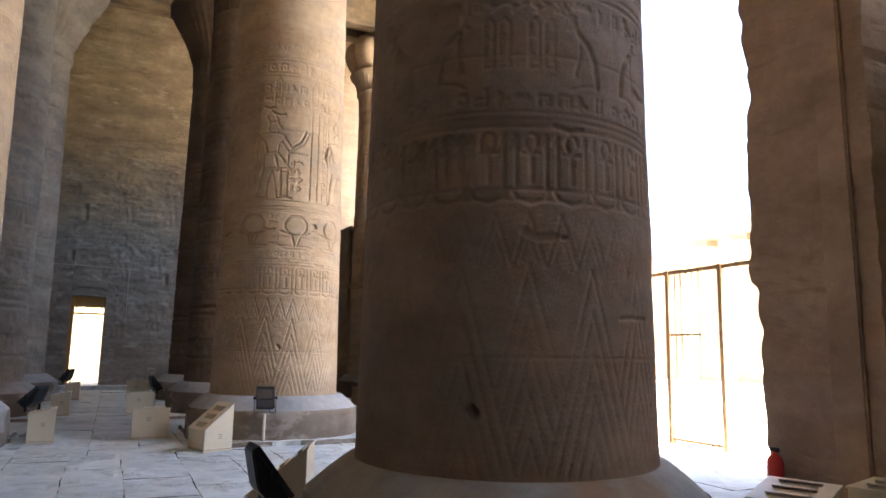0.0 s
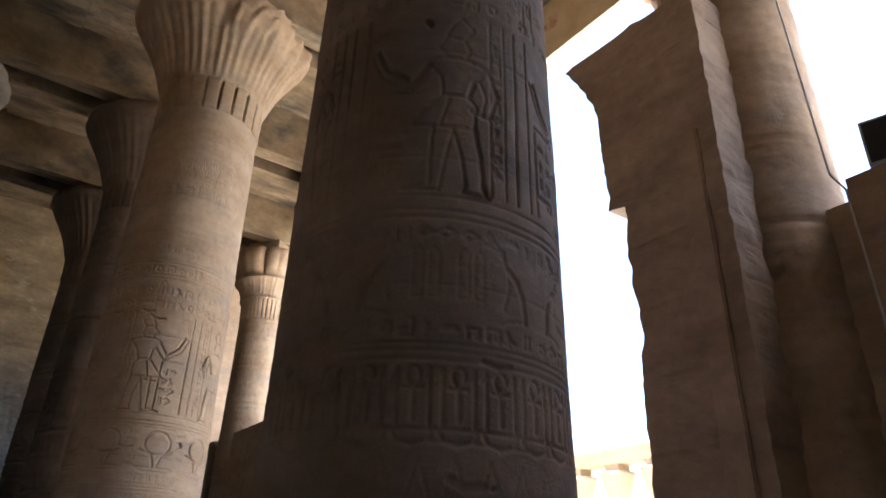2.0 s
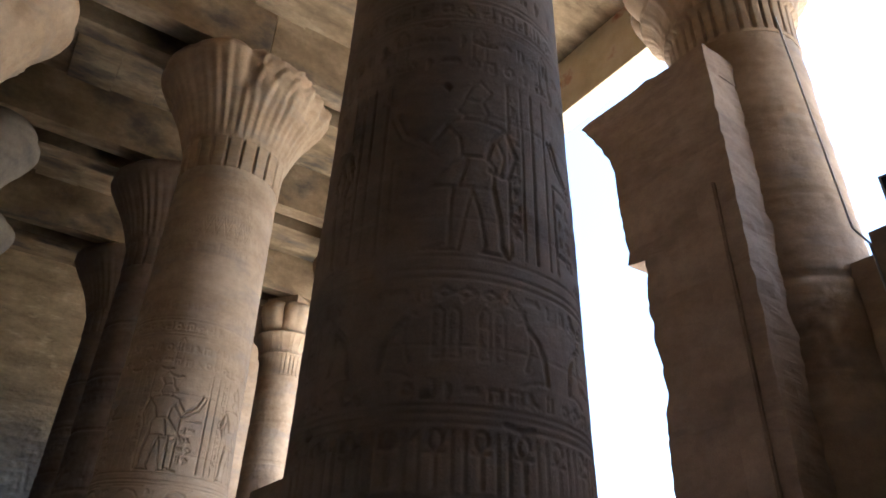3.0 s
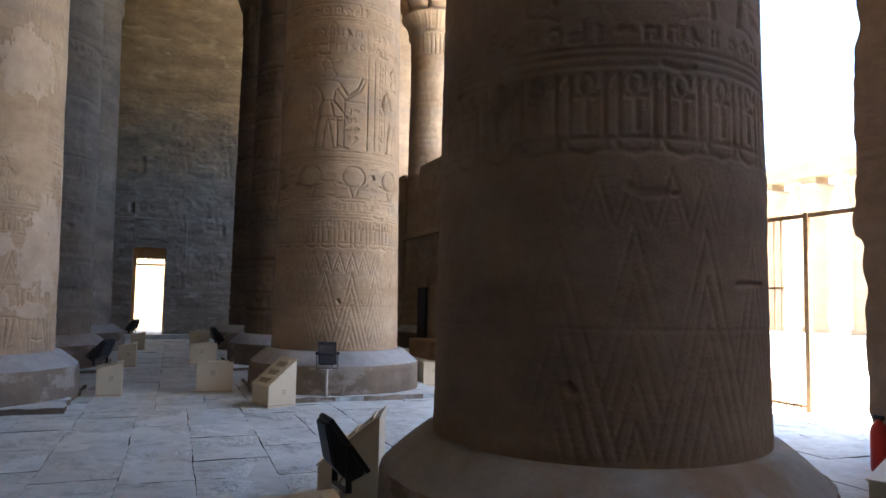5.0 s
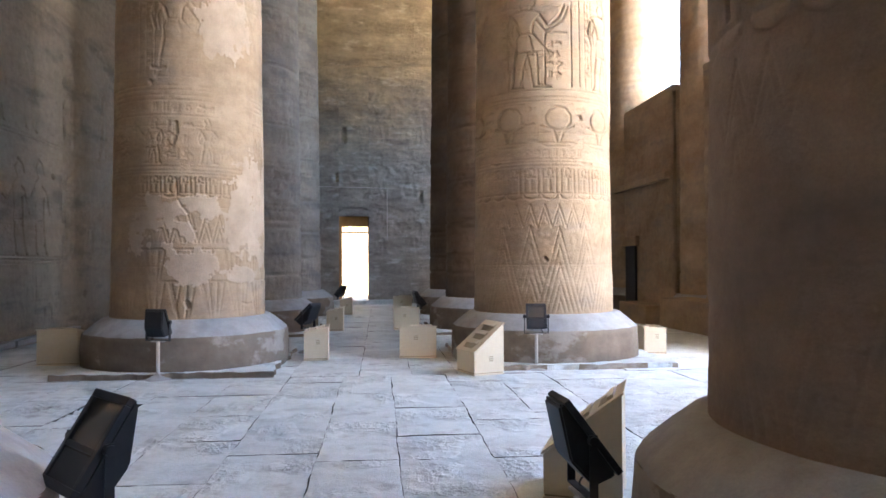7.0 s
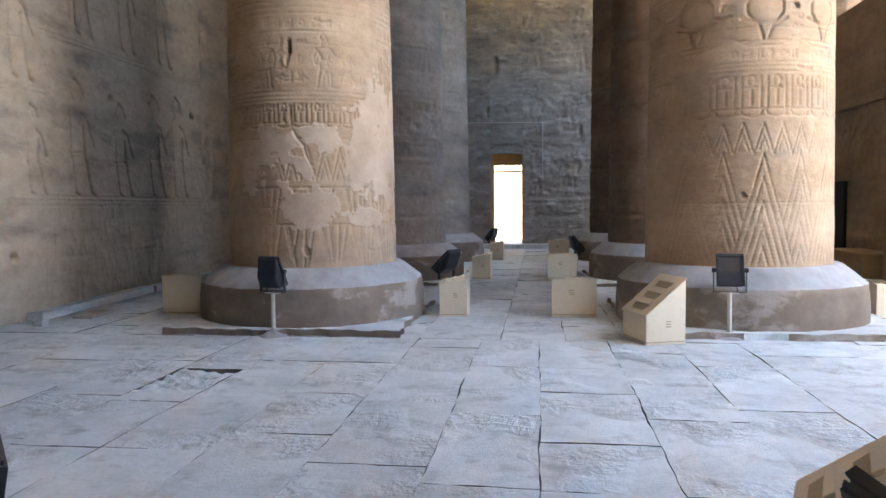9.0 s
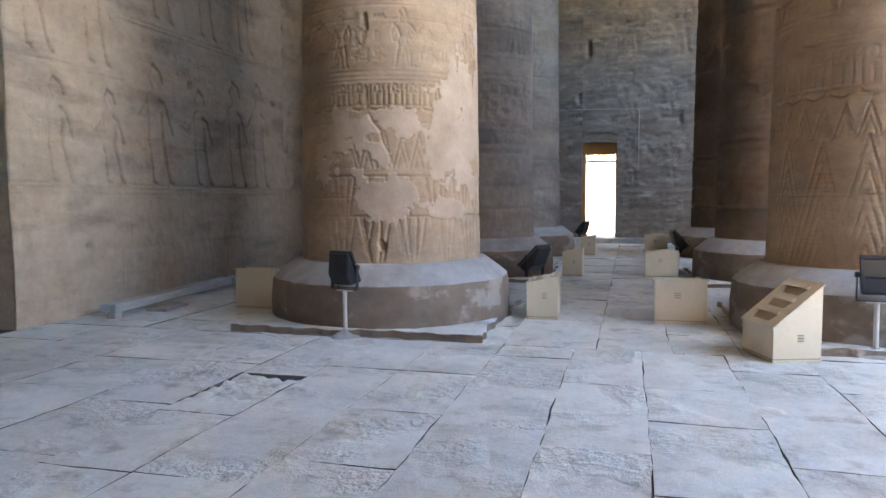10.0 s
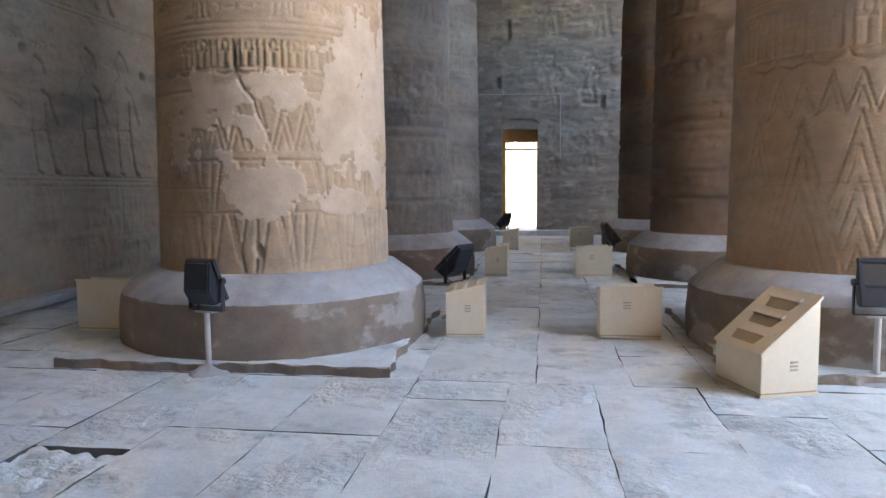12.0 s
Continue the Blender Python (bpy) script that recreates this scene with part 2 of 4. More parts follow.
def lathe(name, rows, seg, mat, parent, label="", ripple=None, smooth=True):
    """Rings of (radius, z) round the z axis; ripple(theta, i) adds to the radius of row i."""
    th = np.linspace(0, 2 * np.pi, seg, endpoint=False)
    vs = []
    for i, (r, z) in enumerate(rows):
        rr = np.full(seg, float(r)) if ripple is None else r + ripple(th, i)
        zz = np.full(seg, float(z))
        vs.append(np.stack([rr * np.cos(th), rr * np.sin(th), zz], -1))
    me = grid_mesh(name, np.concatenate(vs), len(rows), seg, True)
    return finish(name, me, mat, parent, label, smooth)


def smooth_noise(nz, nu, cells_z, cells_u, rng, wrap=True):
    g = rng.standard_normal((cells_z + 2, cells_u + (0 if wrap else 2)))
    z = np.linspace(0, cells_z, nz); u = np.linspace(0, cells_u, nu, endpoint=False)
    zi, ui = z.astype(int), u.astype(int)
    fz, fu = (z - zi)[:, None], (u - ui)[None]
    fz, fu = fz * fz * (3 - 2 * fz), fu * fu * (3 - 2 * fu)
    w = g.shape[1]
    a, b = g[zi][:, ui % w], g[zi][:, (ui + 1) % w]
    c, d = g[zi + 1][:, ui % w], g[zi + 1][:, (ui + 1) % w]
    return (a * (1 - fu) + b * fu) * (1 - fz) + (c * (1 - fu) + d * fu) * fz


# ---- carving ----
class Relief:
    """A sheet of stone, u metres wide and z metres high from z0, into which lines are cut."""

    def __init__(self, width, z0, z1, step, seed, wrap=True, dense=False):
        self.nu, self.nz = int(width / step), int((z1 - z0) / step) + 1
        self.w, self.z0, self.z1, self.wrap = width, z0, z1, wrap
        self.u = np.arange(self.nu) * (width / self.nu if wrap else width / (self.nu - 1))
        self.z = np.linspace(z0, z1, self.nz)
        if dense and not wrap:
            self.z = np.concatenate([np.arange(z0, 1.6, .03), np.arange(1.6, 4.4, .0125), np.arange(4.4, z1 + .01, .026)])
            self.nz = len(self.z)
        elif dense:                                          # finer on the side turned to the hall and low down
            self.u = np.concatenate([np.arange(0, .23 * width, .045), np.arange(.23 * width, .77 * width, step), np.arange(.77 * width, width - .01, .045)])
            self.z = np.concatenate([np.arange(z0, 4.35, step), np.arange(4.35, 7.1, step * 1.4), np.linspace(7.1, z1, 100)])
            self.nu, self.nz = len(self.u), len(self.z)
        self.h = np.zeros((self.nz, self.nu))
        self.rng = np.random.default_rng(seed)
        self.step = step
        self.mask = np.zeros_like(self.h)

    def cut(self, pts, wide=0.02, deep=0.018, steep=1.7):
        wide = max(wide, 0.75 * self.step)
        for (u0, a0), (u1, a1) in zip(pts[:-1], pts[1:]):
            i0, i1 = np.searchsorted(self.u, (min(u0, u1) - wide, max(u0, u1) + wide))
            j0, j1 = np.searchsorted(self.z, (min(a0, a1) - wide, max(a0, a1) + wide))
            if i1 <= i0 or j1 <= j0:
                continue
            U, Z = self.u[None, i0:i1], self.z[j0:j1, None]
            du, dz = u1 - u0, a1 - a0
            L = du * du + dz * dz + 1e-9
            t = np.clip(((U - u0) * du + (Z - a0) * dz) / L, 0, 1)
            d2 = (U - u0 - t * du) ** 2 + (Z - a0 - t * dz) ** 2
            v = -deep * np.clip((1 - d2 / wide ** 2) * steep, 0, 1)
            self.h[j0:j1, i0:i1] = np.minimum(self.h[j0:j1, i0:i1], v)

    def swell(self, u, z, ru, rz, high):
        """A rounded raised body."""
        d = ((self.u[None] - u) / ru) ** 2 + ((self.z[:, None] - z) / rz) ** 2
        self.h += high * np.clip(1 - d, 0, 1) ** 0.7

    def band(self, z, wide=0.014, deep=0.014):
        self.cut([(0, z), (self.w, z)], wide, deep)

    def chevrons(self, z0, z1, n, nested=4, deep=0.018, turned=False):
        p = self.w / n
        for k in range(n):
            c = (k + .5) * p
            for s in range(nested):
                f = 1 - s / nested
                top, foot = (z0 + (z1 - z0) * f, z0)
                if turned:
                    top, foot = z1 - (z1 - z0) * f, z1
                self.cut([(c - p / 2 * f, foot), (c, top), (c + p / 2 * f, foot)], 0.0145, deep)

    def glyph(self, u, z, s, kind, deep=0.014):
        a = lambda *pts: self.cut([(u + x * s, z + y * s) for x, y in pts], 0.1 * s + 0.006, deep)
        if kind == 0:      # bird
            a((.1, .1), (.3, .1), (.35, .45), (.15, .7), (.3, .95), (.5, .8), (.55, .5), (.95, .2)), a((.5, .3), (.5, .02))
        elif kind == 1:    # water
            a((0, .5), (.17, .75), (.33, .5), (.5, .75), (.67, .5), (.83, .75), (1, .5))
        elif kind == 2:    # disc
            a(*[(.5 + .32 * math.cos(k * .785), .5 + .32 * math.sin(k * .785)) for k in range(9)])
        elif kind == 3:    # reed
            a((.4, 0), (.4, .9), (.6, .7), (.55, .4), (.4, .35))
        elif kind == 4:    # house
            a((.1, .1), (.1, .8), (.9, .8), (.9, .1), (.6, .1), (.6, .4))
        elif kind == 5:    # two strokes
            a((.3, .1), (.3, .9)), a((.65, .1), (.65, .9))
        elif kind == 6:    # eye
            a((0, .5), (.5, .8), (1, .5), (.5, .25), (0, .5)), a((.5, .25), (.3, 0))
        else:              # seat
            a((.15, .05), (.85, .05), (.85, .95)), a((.15, .05), (.15, .4), (.6, .4))

    def signs(self, u0, u1, z0, z1, s, deep=0.014):
        """Rows of small signs."""
        rows = max(1, int((z1 - z0) / (s * 1.2)))
        for j in range(rows):
            u = u0
            while u < u1 - s:
                self.glyph(u, z0 + (j + .08) * (z1 - z0) / rows, s * self.rng.uniform(.75, 1), int(self.rng.integers(8)), deep)
                u += s * self.rng.uniform(1.05, 1.35)

    def sheath(self, z0, z1, zt, n=8, deep=0.02, wide=0.0105):
        """Overlapping pointed leaves at the foot of a shaft: broad ones in front, nested ones behind, small teeth on top."""
        p = self.w / n
        lean = .40 * p / (z1 - z0)
        gap = (z1 - z0) / 4.8
        for k in range(n + 1):
            c = k * p
            for m in range(5):                               # broad leaf
                top = z1 - m * gap
                d = (top - z0) * lean
                self.cut([(c - d, z0), (c, top), (c + d, z0)], wide, deep)
            c += p / 2
            for m in range(5):                               # leaf behind it
                top = z1 + .02 - m * gap
                foot = max(z0, (top + z1 - p / (2 * lean)) / 2)
                d = (top - foot) * lean
                self.cut([(c - d, foot), (c, top), (c + d, foot)], wide, deep * .9)
        q = p / 4
        for k in range(4 * n + 1):                           # teeth
            c = k * q
            self.cut([(c - q / 2, z1), (c, zt), (c + q / 2, z1)], wide, deep)
            self.cut([(c - q / 4, z1 + .04), (c, zt - .15), (c + q / 4, z1 + .04)], wide * .8, deep * .7)

    def amulets(self, z0, z1, n, deep=0.018):
        """Loop-topped crosses between upright sceptres, each group standing on a basket."""
        p, hgt = self.w / n, z1 - z0
        for k in range(n + 1):
            c = k * p
            self.cut([(c + p * .15 * math.sin(a * .7), z1 - hgt * .17 + hgt * .16 * math.cos(a * .7)) for a in range(10)], .014, deep)
            self.cut([(c, z0 + .64 * hgt), (c, z0 + .12 * hgt)], .018, deep)
            self.cut([(c - p * .2, z0 + .63 * hgt), (c + p * .2, z0 + .63 * hgt)], .014, deep)
            for d in (-.36, .36):
                self.cut([(c + p * (d - .12), z1 - hgt * .2), (c + p * d, z1 - hgt * .05), (c + p * d, z0 + .04 * hgt)], .014, deep)
            self.cut([(c - p * .46, z0), (c + p * .46, z0)], .012, deep * .7)
            self.cut([(c - p * .46, z0), (c - p * .34, z0 - .17 * hgt), (c, z0 - .25 * hgt), (c + p * .34, z0 - .17 * hgt), (c + p * .46, z0)], .015, deep)

    def wreath(self, u, z, s, deep=0.03):
        """A tied ring over spread claws, on a flat basket."""
        self.cut([(u + .34 * s * math.sin(a * .628), z + s * (.62 + .3 * math.cos(a * .628))) for a in range(11)], .022, deep)
        self.swell(u, z + .62 * s, .28 * s, .24 * s, .008)
        self.cut([(u - .42 * s, z + .42 * s), (u - .12 * s, z + .34 * s), (u - .04 * s, z + .06 * s)], .024, deep * 1.3)
        self.cut([(u + .42 * s, z + .42 * s), (u + .14 * s, z + .3 * s), (u + .06 * s, z + .06 * s)], .018, deep)
        self.cut([(u - .5 * s, z), (u - .3 * s, z - .09 * s), (u + .3 * s, z - .09 * s), (u + .5 * s, z), (u - .5 * s, z)], .013, deep * .6)
        self.cut([(u - .4 * s, z + 1.0 * s), (u + .4 * s, z + 1.0 * s)], .014, deep * .5)

    def wings(self, u, z, s, side=1, deep=0.03):
        """A winged seated shape beside upright name rings."""
        a = lambda w, d, *pts: self.cut([(u + side * x * s, z + y * s) for x, y in pts], w, d)
        a(.024, deep * 1.5, (.0, .75), (.14, .62), (.24, .4), (.28, .1))
        a(.015, deep * .8, (-.1, .95), (.0, .75), (.02, .5), (-.06, .2)), a(.013, deep * .6, (.28, .1), (.02, .06), (-.1, .0))
        a(.015, deep * .8, (-.16, .98), (-.06, 1.0), (-.04, .86), (-.14, .8))
        for d in (-.34, -.54):
            a(.012, deep * .6, (d, .25), (d, .85), (d - .06, .92), (d - .12, .85), (d - .12, .25), (d, .25))
            self.signs(u + side * (d - .06) * s - .04, u + side * (d - .06) * s + .06, z + .3 * s, z + .85 * s, .085, deep * .5)

    def figure(self, u, z, s, side=1, deep=0.015, bold=0.0):
        """A striding king in outline with raised arms, s metres high."""
        a = lambda *pts: self.cut([(u + side * x * s, z + y * s * .93) for x, y in pts], .004 * s + .008 + bold, deep)
        b = lambda *pts: self.cut([(u + side * x * s, z + y * s * .93) for x, y in pts], .007 * s + .011 + bold, deep * 1.6)
        self.swell(u, z + .6 * s, .10 * s, .14 * s, .006), self.swell(u + side * .04 * s, z + .4 * s, .1 * s, .08 * s, .006)
        b((-.17, .0), (-.14, .05), (-.13, .2), (-.1, .38)), a((-.17, .0), (-.04, .0), (-.06, .04), (-.04, .2), (.0, .35))
        a((-.1, .38), (-.11, .5), (-.07, .55)), a((-.07, .55), (.05, .55), (.2, .36), (-.1, .36)), a((.06, .37), (.02, .53))
        a((.09, .36), (.1, .2), (.1, .03), (.22, .0), (.06, .0), (.03, .2), (.0, .35))
        b((-.07, .55), (-.1, .66), (-.17, .76)), a((.05, .55), (.06, .66), (.13, .75)), a((-.17, .76), (-.05, .79), (.05, .79), (.13, .75))
        a((-.05, .79), (-.08, .85), (-.05, .92), (.03, .93), (.06, .88), (.08, .86), (.04, .82), (.03, .79))
        a((-.05, .92), (-.1, 1.0), (-.04, 1.07), (.0, 1.03), (.04, .94))
        b((.12, .74), (.2, .62), (.31, .72), (.36, .84)), a((.08, .69), (.18, .56), (.34, .68), (.4, .83))
        b((-.17, .76), (-.22, .6), (-.18, .46)), a((-.12, .68), (-.16, .58), (-.14, .46))

    def erode(self, keep=0.35):
        """Carving rubbed faint in broad patches."""
        n = smooth_noise(self.nz, self.nu, 9, 7, self.rng, self.wrap) * .6 + smooth_noise(self.nz, self.nu, 40, 30, self.rng, self.wrap) * .3
        self.h *= np.clip(.62 + .75 * n, keep, 1)

    def walker(self, u, z, s, side=1, deep=0.19):
        """The few deep strokes that stay of a worn striding outline."""
        a = lambda w, *pts: self.cut([(u + side * x * s, z + y * s) for x, y in pts], w, deep, 1.3)
        f = lambda *pts: self.cut([(u + side * x * s, z + y * s) for x, y in pts], .018, deep * .22)
        a(.026, (-.03, 1.0), (.05, .95), (.08, .86)), a(.028, (.04, .72), (.11, .68), (.15, .56), (.2, .44))
        a(.032, (.06, .60), (.07, .4), (.11, .18), (.15, .03), (.19, .01)), a(.022, (-.1, .36), (-.09, .18), (-.07, .03), (-.02, .01))
        f((-.03, 1.0), (-.09, .9), (-.04, .8), (-.12, .74), (-.1, .5), (-.12, .36)), f((-.1, .36), (.06, .38)), f((-.12, .7), (-.24, .55), (-.34, .6))

    def wear(self, low, fine, u_cells, z_cells):
        self.h += low * smooth_noise(self.nz, self.nu, z_cells, u_cells, self.rng, self.wrap)
        self.h += fine * smooth_noise(self.nz, self.nu, z_cells * 6, u_cells * 6, self.rng, self.wrap)

    def plaster(self, spots, proud=0.006):
        """Smooth repairs over the carving: rough-edged rounds of (u, z, half width, half height)."""
        n = smooth_noise(self.nz, self.nu, 22, 18, self.rng, self.wrap) * .5 + smooth_noise(self.nz, self.nu, 70, 50, self.rng, self.wrap) * .36
        n += smooth_noise(self.nz, self.nu, 190, 130, self.rng, self.wrap) * .2
        for u, z, ru, rz in spots:
            d = ((self.u[None] - u) / ru) ** 2 + ((self.z[:, None] - z) / rz) ** 2 + n
            k = np.clip((1 - d) * 9, 0, 1)
            self.h = self.h * (1 - k) + proud * k
            self.mask = np.maximum(self.mask, k)


R_FOOT, R_NECK, Z_FOOT, Z_NECK = 1.17, 1.05, 0.78, 10.5


def shrines(r, z0, z1, n, shift, side, deep=.016):
    """A register of standing kings between ruled columns of signs."""
    p, high = r.w / n, z1 - z0
    for k in range(n):
        u = (k + shift) * p % r.w
        r.figure(u, z0, high * .97, side, deep)
        for d in (.19, .27, .34, .43):
            r.cut([((u - side * d * p * 1.15) % r.w, z0 + .02), ((u - side * d * p * 1.15) % r.w, z1 - .04)], .011, deep * .9)
        v = (u - side * .23 * p * 1.15) % r.w
        r.signs(v - .06, v + .07, z0 + .1 * high, z1 - .1, .1, deep * .7)
        v = (u + side * .32 * p) % r.w
        r.signs(v - .14, v + .16, z0 + .08 * high, z0 + .45 * high, .11, deep * .6)
        r.cut([(v - .17, z0 + .03), (v - .17, z0 + .5 * high), (v + .18, z0 + .5 * high)], .012, deep * .8)


def carve_column(step, seed, style, cut=1.0, shift=.15, side=-1, keep=.16):
    r = Relief(2 * math.pi * 1.13, Z_FOOT, Z_NECK, step, seed, dense=step < .03)
    if style == "tiers":
        for z0, z1, n in ((.80, 1.31, 17), (1.36, 1.78, 19)):
            r.band(z1 + .02, .013, .02)
            p = r.w / n
            for k in range(n + 1):                           # fans of reeds
                c = k * p
                for d in (-.42, -.2, .1, .34):
                    if r.rng.random() < .85:
                        r.cut([(c + p * d * .45, z0), (c + p * d, z1)], .017, .024)
                r.cut([(c - p * .5, z1), (c - p * .3, z0 + .1), (c - p * .12, z1)], .014, .02)
        r.chevrons(1.9, 2.3, 36, 2, .012), r.band(2.42)
        r.amulets(2.62, 2.86, 34, .03)
        for z in (2.9, 2.95, 3.01):
            r.band(z, .012, .016)
        for k in range(9):
            u = (k + .03) * r.w / 9
            r.figure(u + .12, 3.06, .68, 1 if k % 2 else -1, .02)
            r.signs(u - .42, u - .08, 3.12, 3.72, .15, .02), r.signs(u + .3, u + .44, 3.12, 3.72, .12, .02)
        r.band(3.76), r.signs(0, r.w, 3.8, 3.95, .14, .016)
        for z in (3.99, 4.06, 4.13, 4.2):
            r.band(z)
    else:
        r.sheath(.80, 2.13, 2.49, deep=.0125 if style == "wreaths" else .008)
        r.amulets(2.66, 3.05, 25, .02)
        for z in (3.09, 3.15, 3.2):
            r.band(z, .011, .013)
        r.signs(0, r.w, 3.23, 3.36, .12, .014)
        if style == "wreaths":
            for k in range(9):
                u = (k + .5) * r.w / 9
                r.wreath(u, 3.45, .62, .042)
                for d in (-.41, .3):
                    r.signs(u + d, u + d + .12, 3.42, 4.05, .1, .018)
        else:
            for k in range(10):
                r.wings(((k + (.68 if k % 2 else .9)) * r.w / 10) % r.w, 3.38, .55, 1 if k % 2 == 0 else -1, .02)
            r.signs(0, r.w, 3.92, 4.07, .13, .016)
        for z in (4.11, 4.17, 4.28):
            r.band(z, .011, .013)
    shrines(r, 4.33, 6.05, 5, shift, side, .016 if style == "tiers" else .03)
    r.signs(0, r.w, 6.1, 6.62, .15, .022)
    for k in range(10):                                      # upright name rings
        u = (k + .3) * r.w / 10
        r.cut([(u, 6.15), (u, 6.55), (u + .06, 6.64), (u + .12, 6.55), (u + .12, 6.15), (u, 6.15)], .012, .018)
    for z in (6.68, 6.74, 6.98, 7.04):
        r.band(z)
    r.signs(0, r.w, 6.77, 6.95, .16, .022)
    r.signs(0, r.w, 7.15, 7.55, .17, .02)
    for z in (7.62, 8.35, 8.4):
        r.band(z, .01, .01)
    r.signs(0, r.w, 8.45, 8.75, .2, .012)
    r.chevrons(8.85, 9.25, 34, 2, .012, turned=True)
    r.h *= cut
    r.erode(keep)
    for k in range(9):                                  # joints between the drums
        r.cut([(0, 1.55 + k * 1.02 + .03 * math.sin(k)), (r.w, 1.55 + k * 1.02)], .008, .006)
    for k in range(9):                                  # sockets and chips
        u, z = r.rng.uniform(.2, r.w - .2), r.rng.uniform(1.2, 8)
        r.cut([(u, z), (u + .02, z - .03)], .03, .05)
    for k in range(14):
        u, z = r.rng.uniform(.2, r.w - .4), r.rng.uniform(.9, 9)
        r.cut([(u, z), (u + .12, z - .03), (u + .2, z - .01)], .022, .018)
    return r


def shaft_mesh(name, r):
    k = ((r.z - Z_FOOT) / (Z_NECK - Z_FOOT))[:, None]
    rad = R_FOOT + (R_NECK - R_FOOT) * k + r.h
    th = np.pi / 2 + r.u[None] / r.w * 2 * np.pi
    v = np.stack([rad * np.cos(th), rad * np.sin(th), np.broadcast_to(r.z[:, None], rad.shape)], -1)
    return grid_mesh(name, v.reshape(-1, 3), r.nz, r.nu, True)


# ---- columns ----
def palm_ripple(rows):
    def f(th, i):
        z = rows[i][1]
        if z < 11.25:                                        # upright bound stems
            return -.055 * (np.abs(np.sin(11 * th)) < .3) * (1 if 10.55 < z < 11.2 else 0)
        k = (z - 11.25) / 2.0
        leaf = np.abs(np.cos(5.5 * th)) ** .5                # broad fronds, ribs fanning out within each
        return .085 * min(1, k * 2.2) * (leaf - .6) * (1 - .75 * k) + .015 * np.cos(44 * th) * (k < .8) * min(1, k * 4) + .03 * leaf * (k > .93)
    return f


def lobed_ripple(rows):
    def f(th, i):
        z = rows[i][1]
        if z < 11.1:
            return .03 * np.abs(np.sin(28 * th)) * (1 if 10.55 < z < 11.05 else 0)
        k = (z - 11.1) / 2.2
        return .30 * k * (np.abs(np.cos(2 * th)) ** .6 - .5) + .12 * k * np.abs(np.sin(4 * th)) + .015 * np.cos(40 * th) * (k < .5)
    return f


def stacked_ripple(rows):
    def f(th, i):
        z = rows[i][1]
        if z < 11.28:                                        # thin bound stems
            return -.05 * (np.abs(np.sin(17 * th)) < .38) * (1 if 10.57 < z < 11.27 else 0)
        if z < 12.1:                                         # a ring of small leaves
            return .035 * (np.abs(np.cos(8 * th)) ** .5 - .5) * (z > 11.45) + .02 * (np.abs(np.sin(24 * th)) - .5)
        k = min(1, (z - 12.1) / .3)
        return k * (.26 * (np.abs(np.cos(4 * th)) ** .55 - .62) + .05 * np.abs(np.sin(8 * th)))
    return f


PALM = [(1.05, 10.5), (1.08, 10.56), (1.07, 10.7), (1.08, 10.9), (1.09, 11.1), (1.10, 11.19), (1.08, 11.22), (1.12, 11.3), (1.18, 11.5), (1.25, 11.75),
        (1.34, 12.0), (1.46, 12.25), (1.60, 12.5), (1.74, 12.72), (1.86, 12.92), (1.94, 13.05), (1.95, 13.16), (1.90, 13.26), (1.75, 13.30), (.75, 13.30)]
LOBED = [(1.05, 10.5), (1.08, 10.56), (1.07, 10.8), (1.08, 11.02), (1.06, 11.08), (1.16, 11.14), (1.22, 11.35), (1.30, 11.6), (1.42, 11.8), (1.40, 11.86),
         (1.44, 12.0), (1.56, 12.25), (1.70, 12.5), (1.80, 12.75), (1.84, 12.95), (1.80, 13.12), (1.68, 13.25), (.75, 13.30)]
STACKED = [(1.05, 10.5), (1.08, 10.54), (1.07, 10.58), (1.08, 10.9), (1.10, 11.26), (1.17, 11.29), (1.19, 11.36), (1.14, 11.4), (1.18, 11.5), (1.24, 11.7), (1.34, 11.88),
           (1.50, 12.0), (1.53, 12.06), (1.45, 12.12), (1.40, 12.16), (1.48, 12.3), (1.58, 12.5), (1.66, 12.7), (1.70, 12.9), (1.66, 13.08), (1.54, 13.22), (.75, 13.30)]
TOP_ROWS = [(1.12, .775), (1.22, .785), (1.27, .772), (1.39, .68), (1.515, .575), (1.54, .55)]
BASE_ROWS = [(1.535, .555), (1.55, .535), (1.555, .48), (1.57, .3), (1.565, .08), (1.55, .0)]


def base_ripple(seed):
    def f(th, i):
        ph = seed * 1.7
        return .014 * np.sin(3 * th + ph) + .008 * np.sin(8 * th + ph * 2) + .006 * np.sin(11 * th + ph * 2 + i) + .005 * np.sin(23 * th + i * .7)
    return f


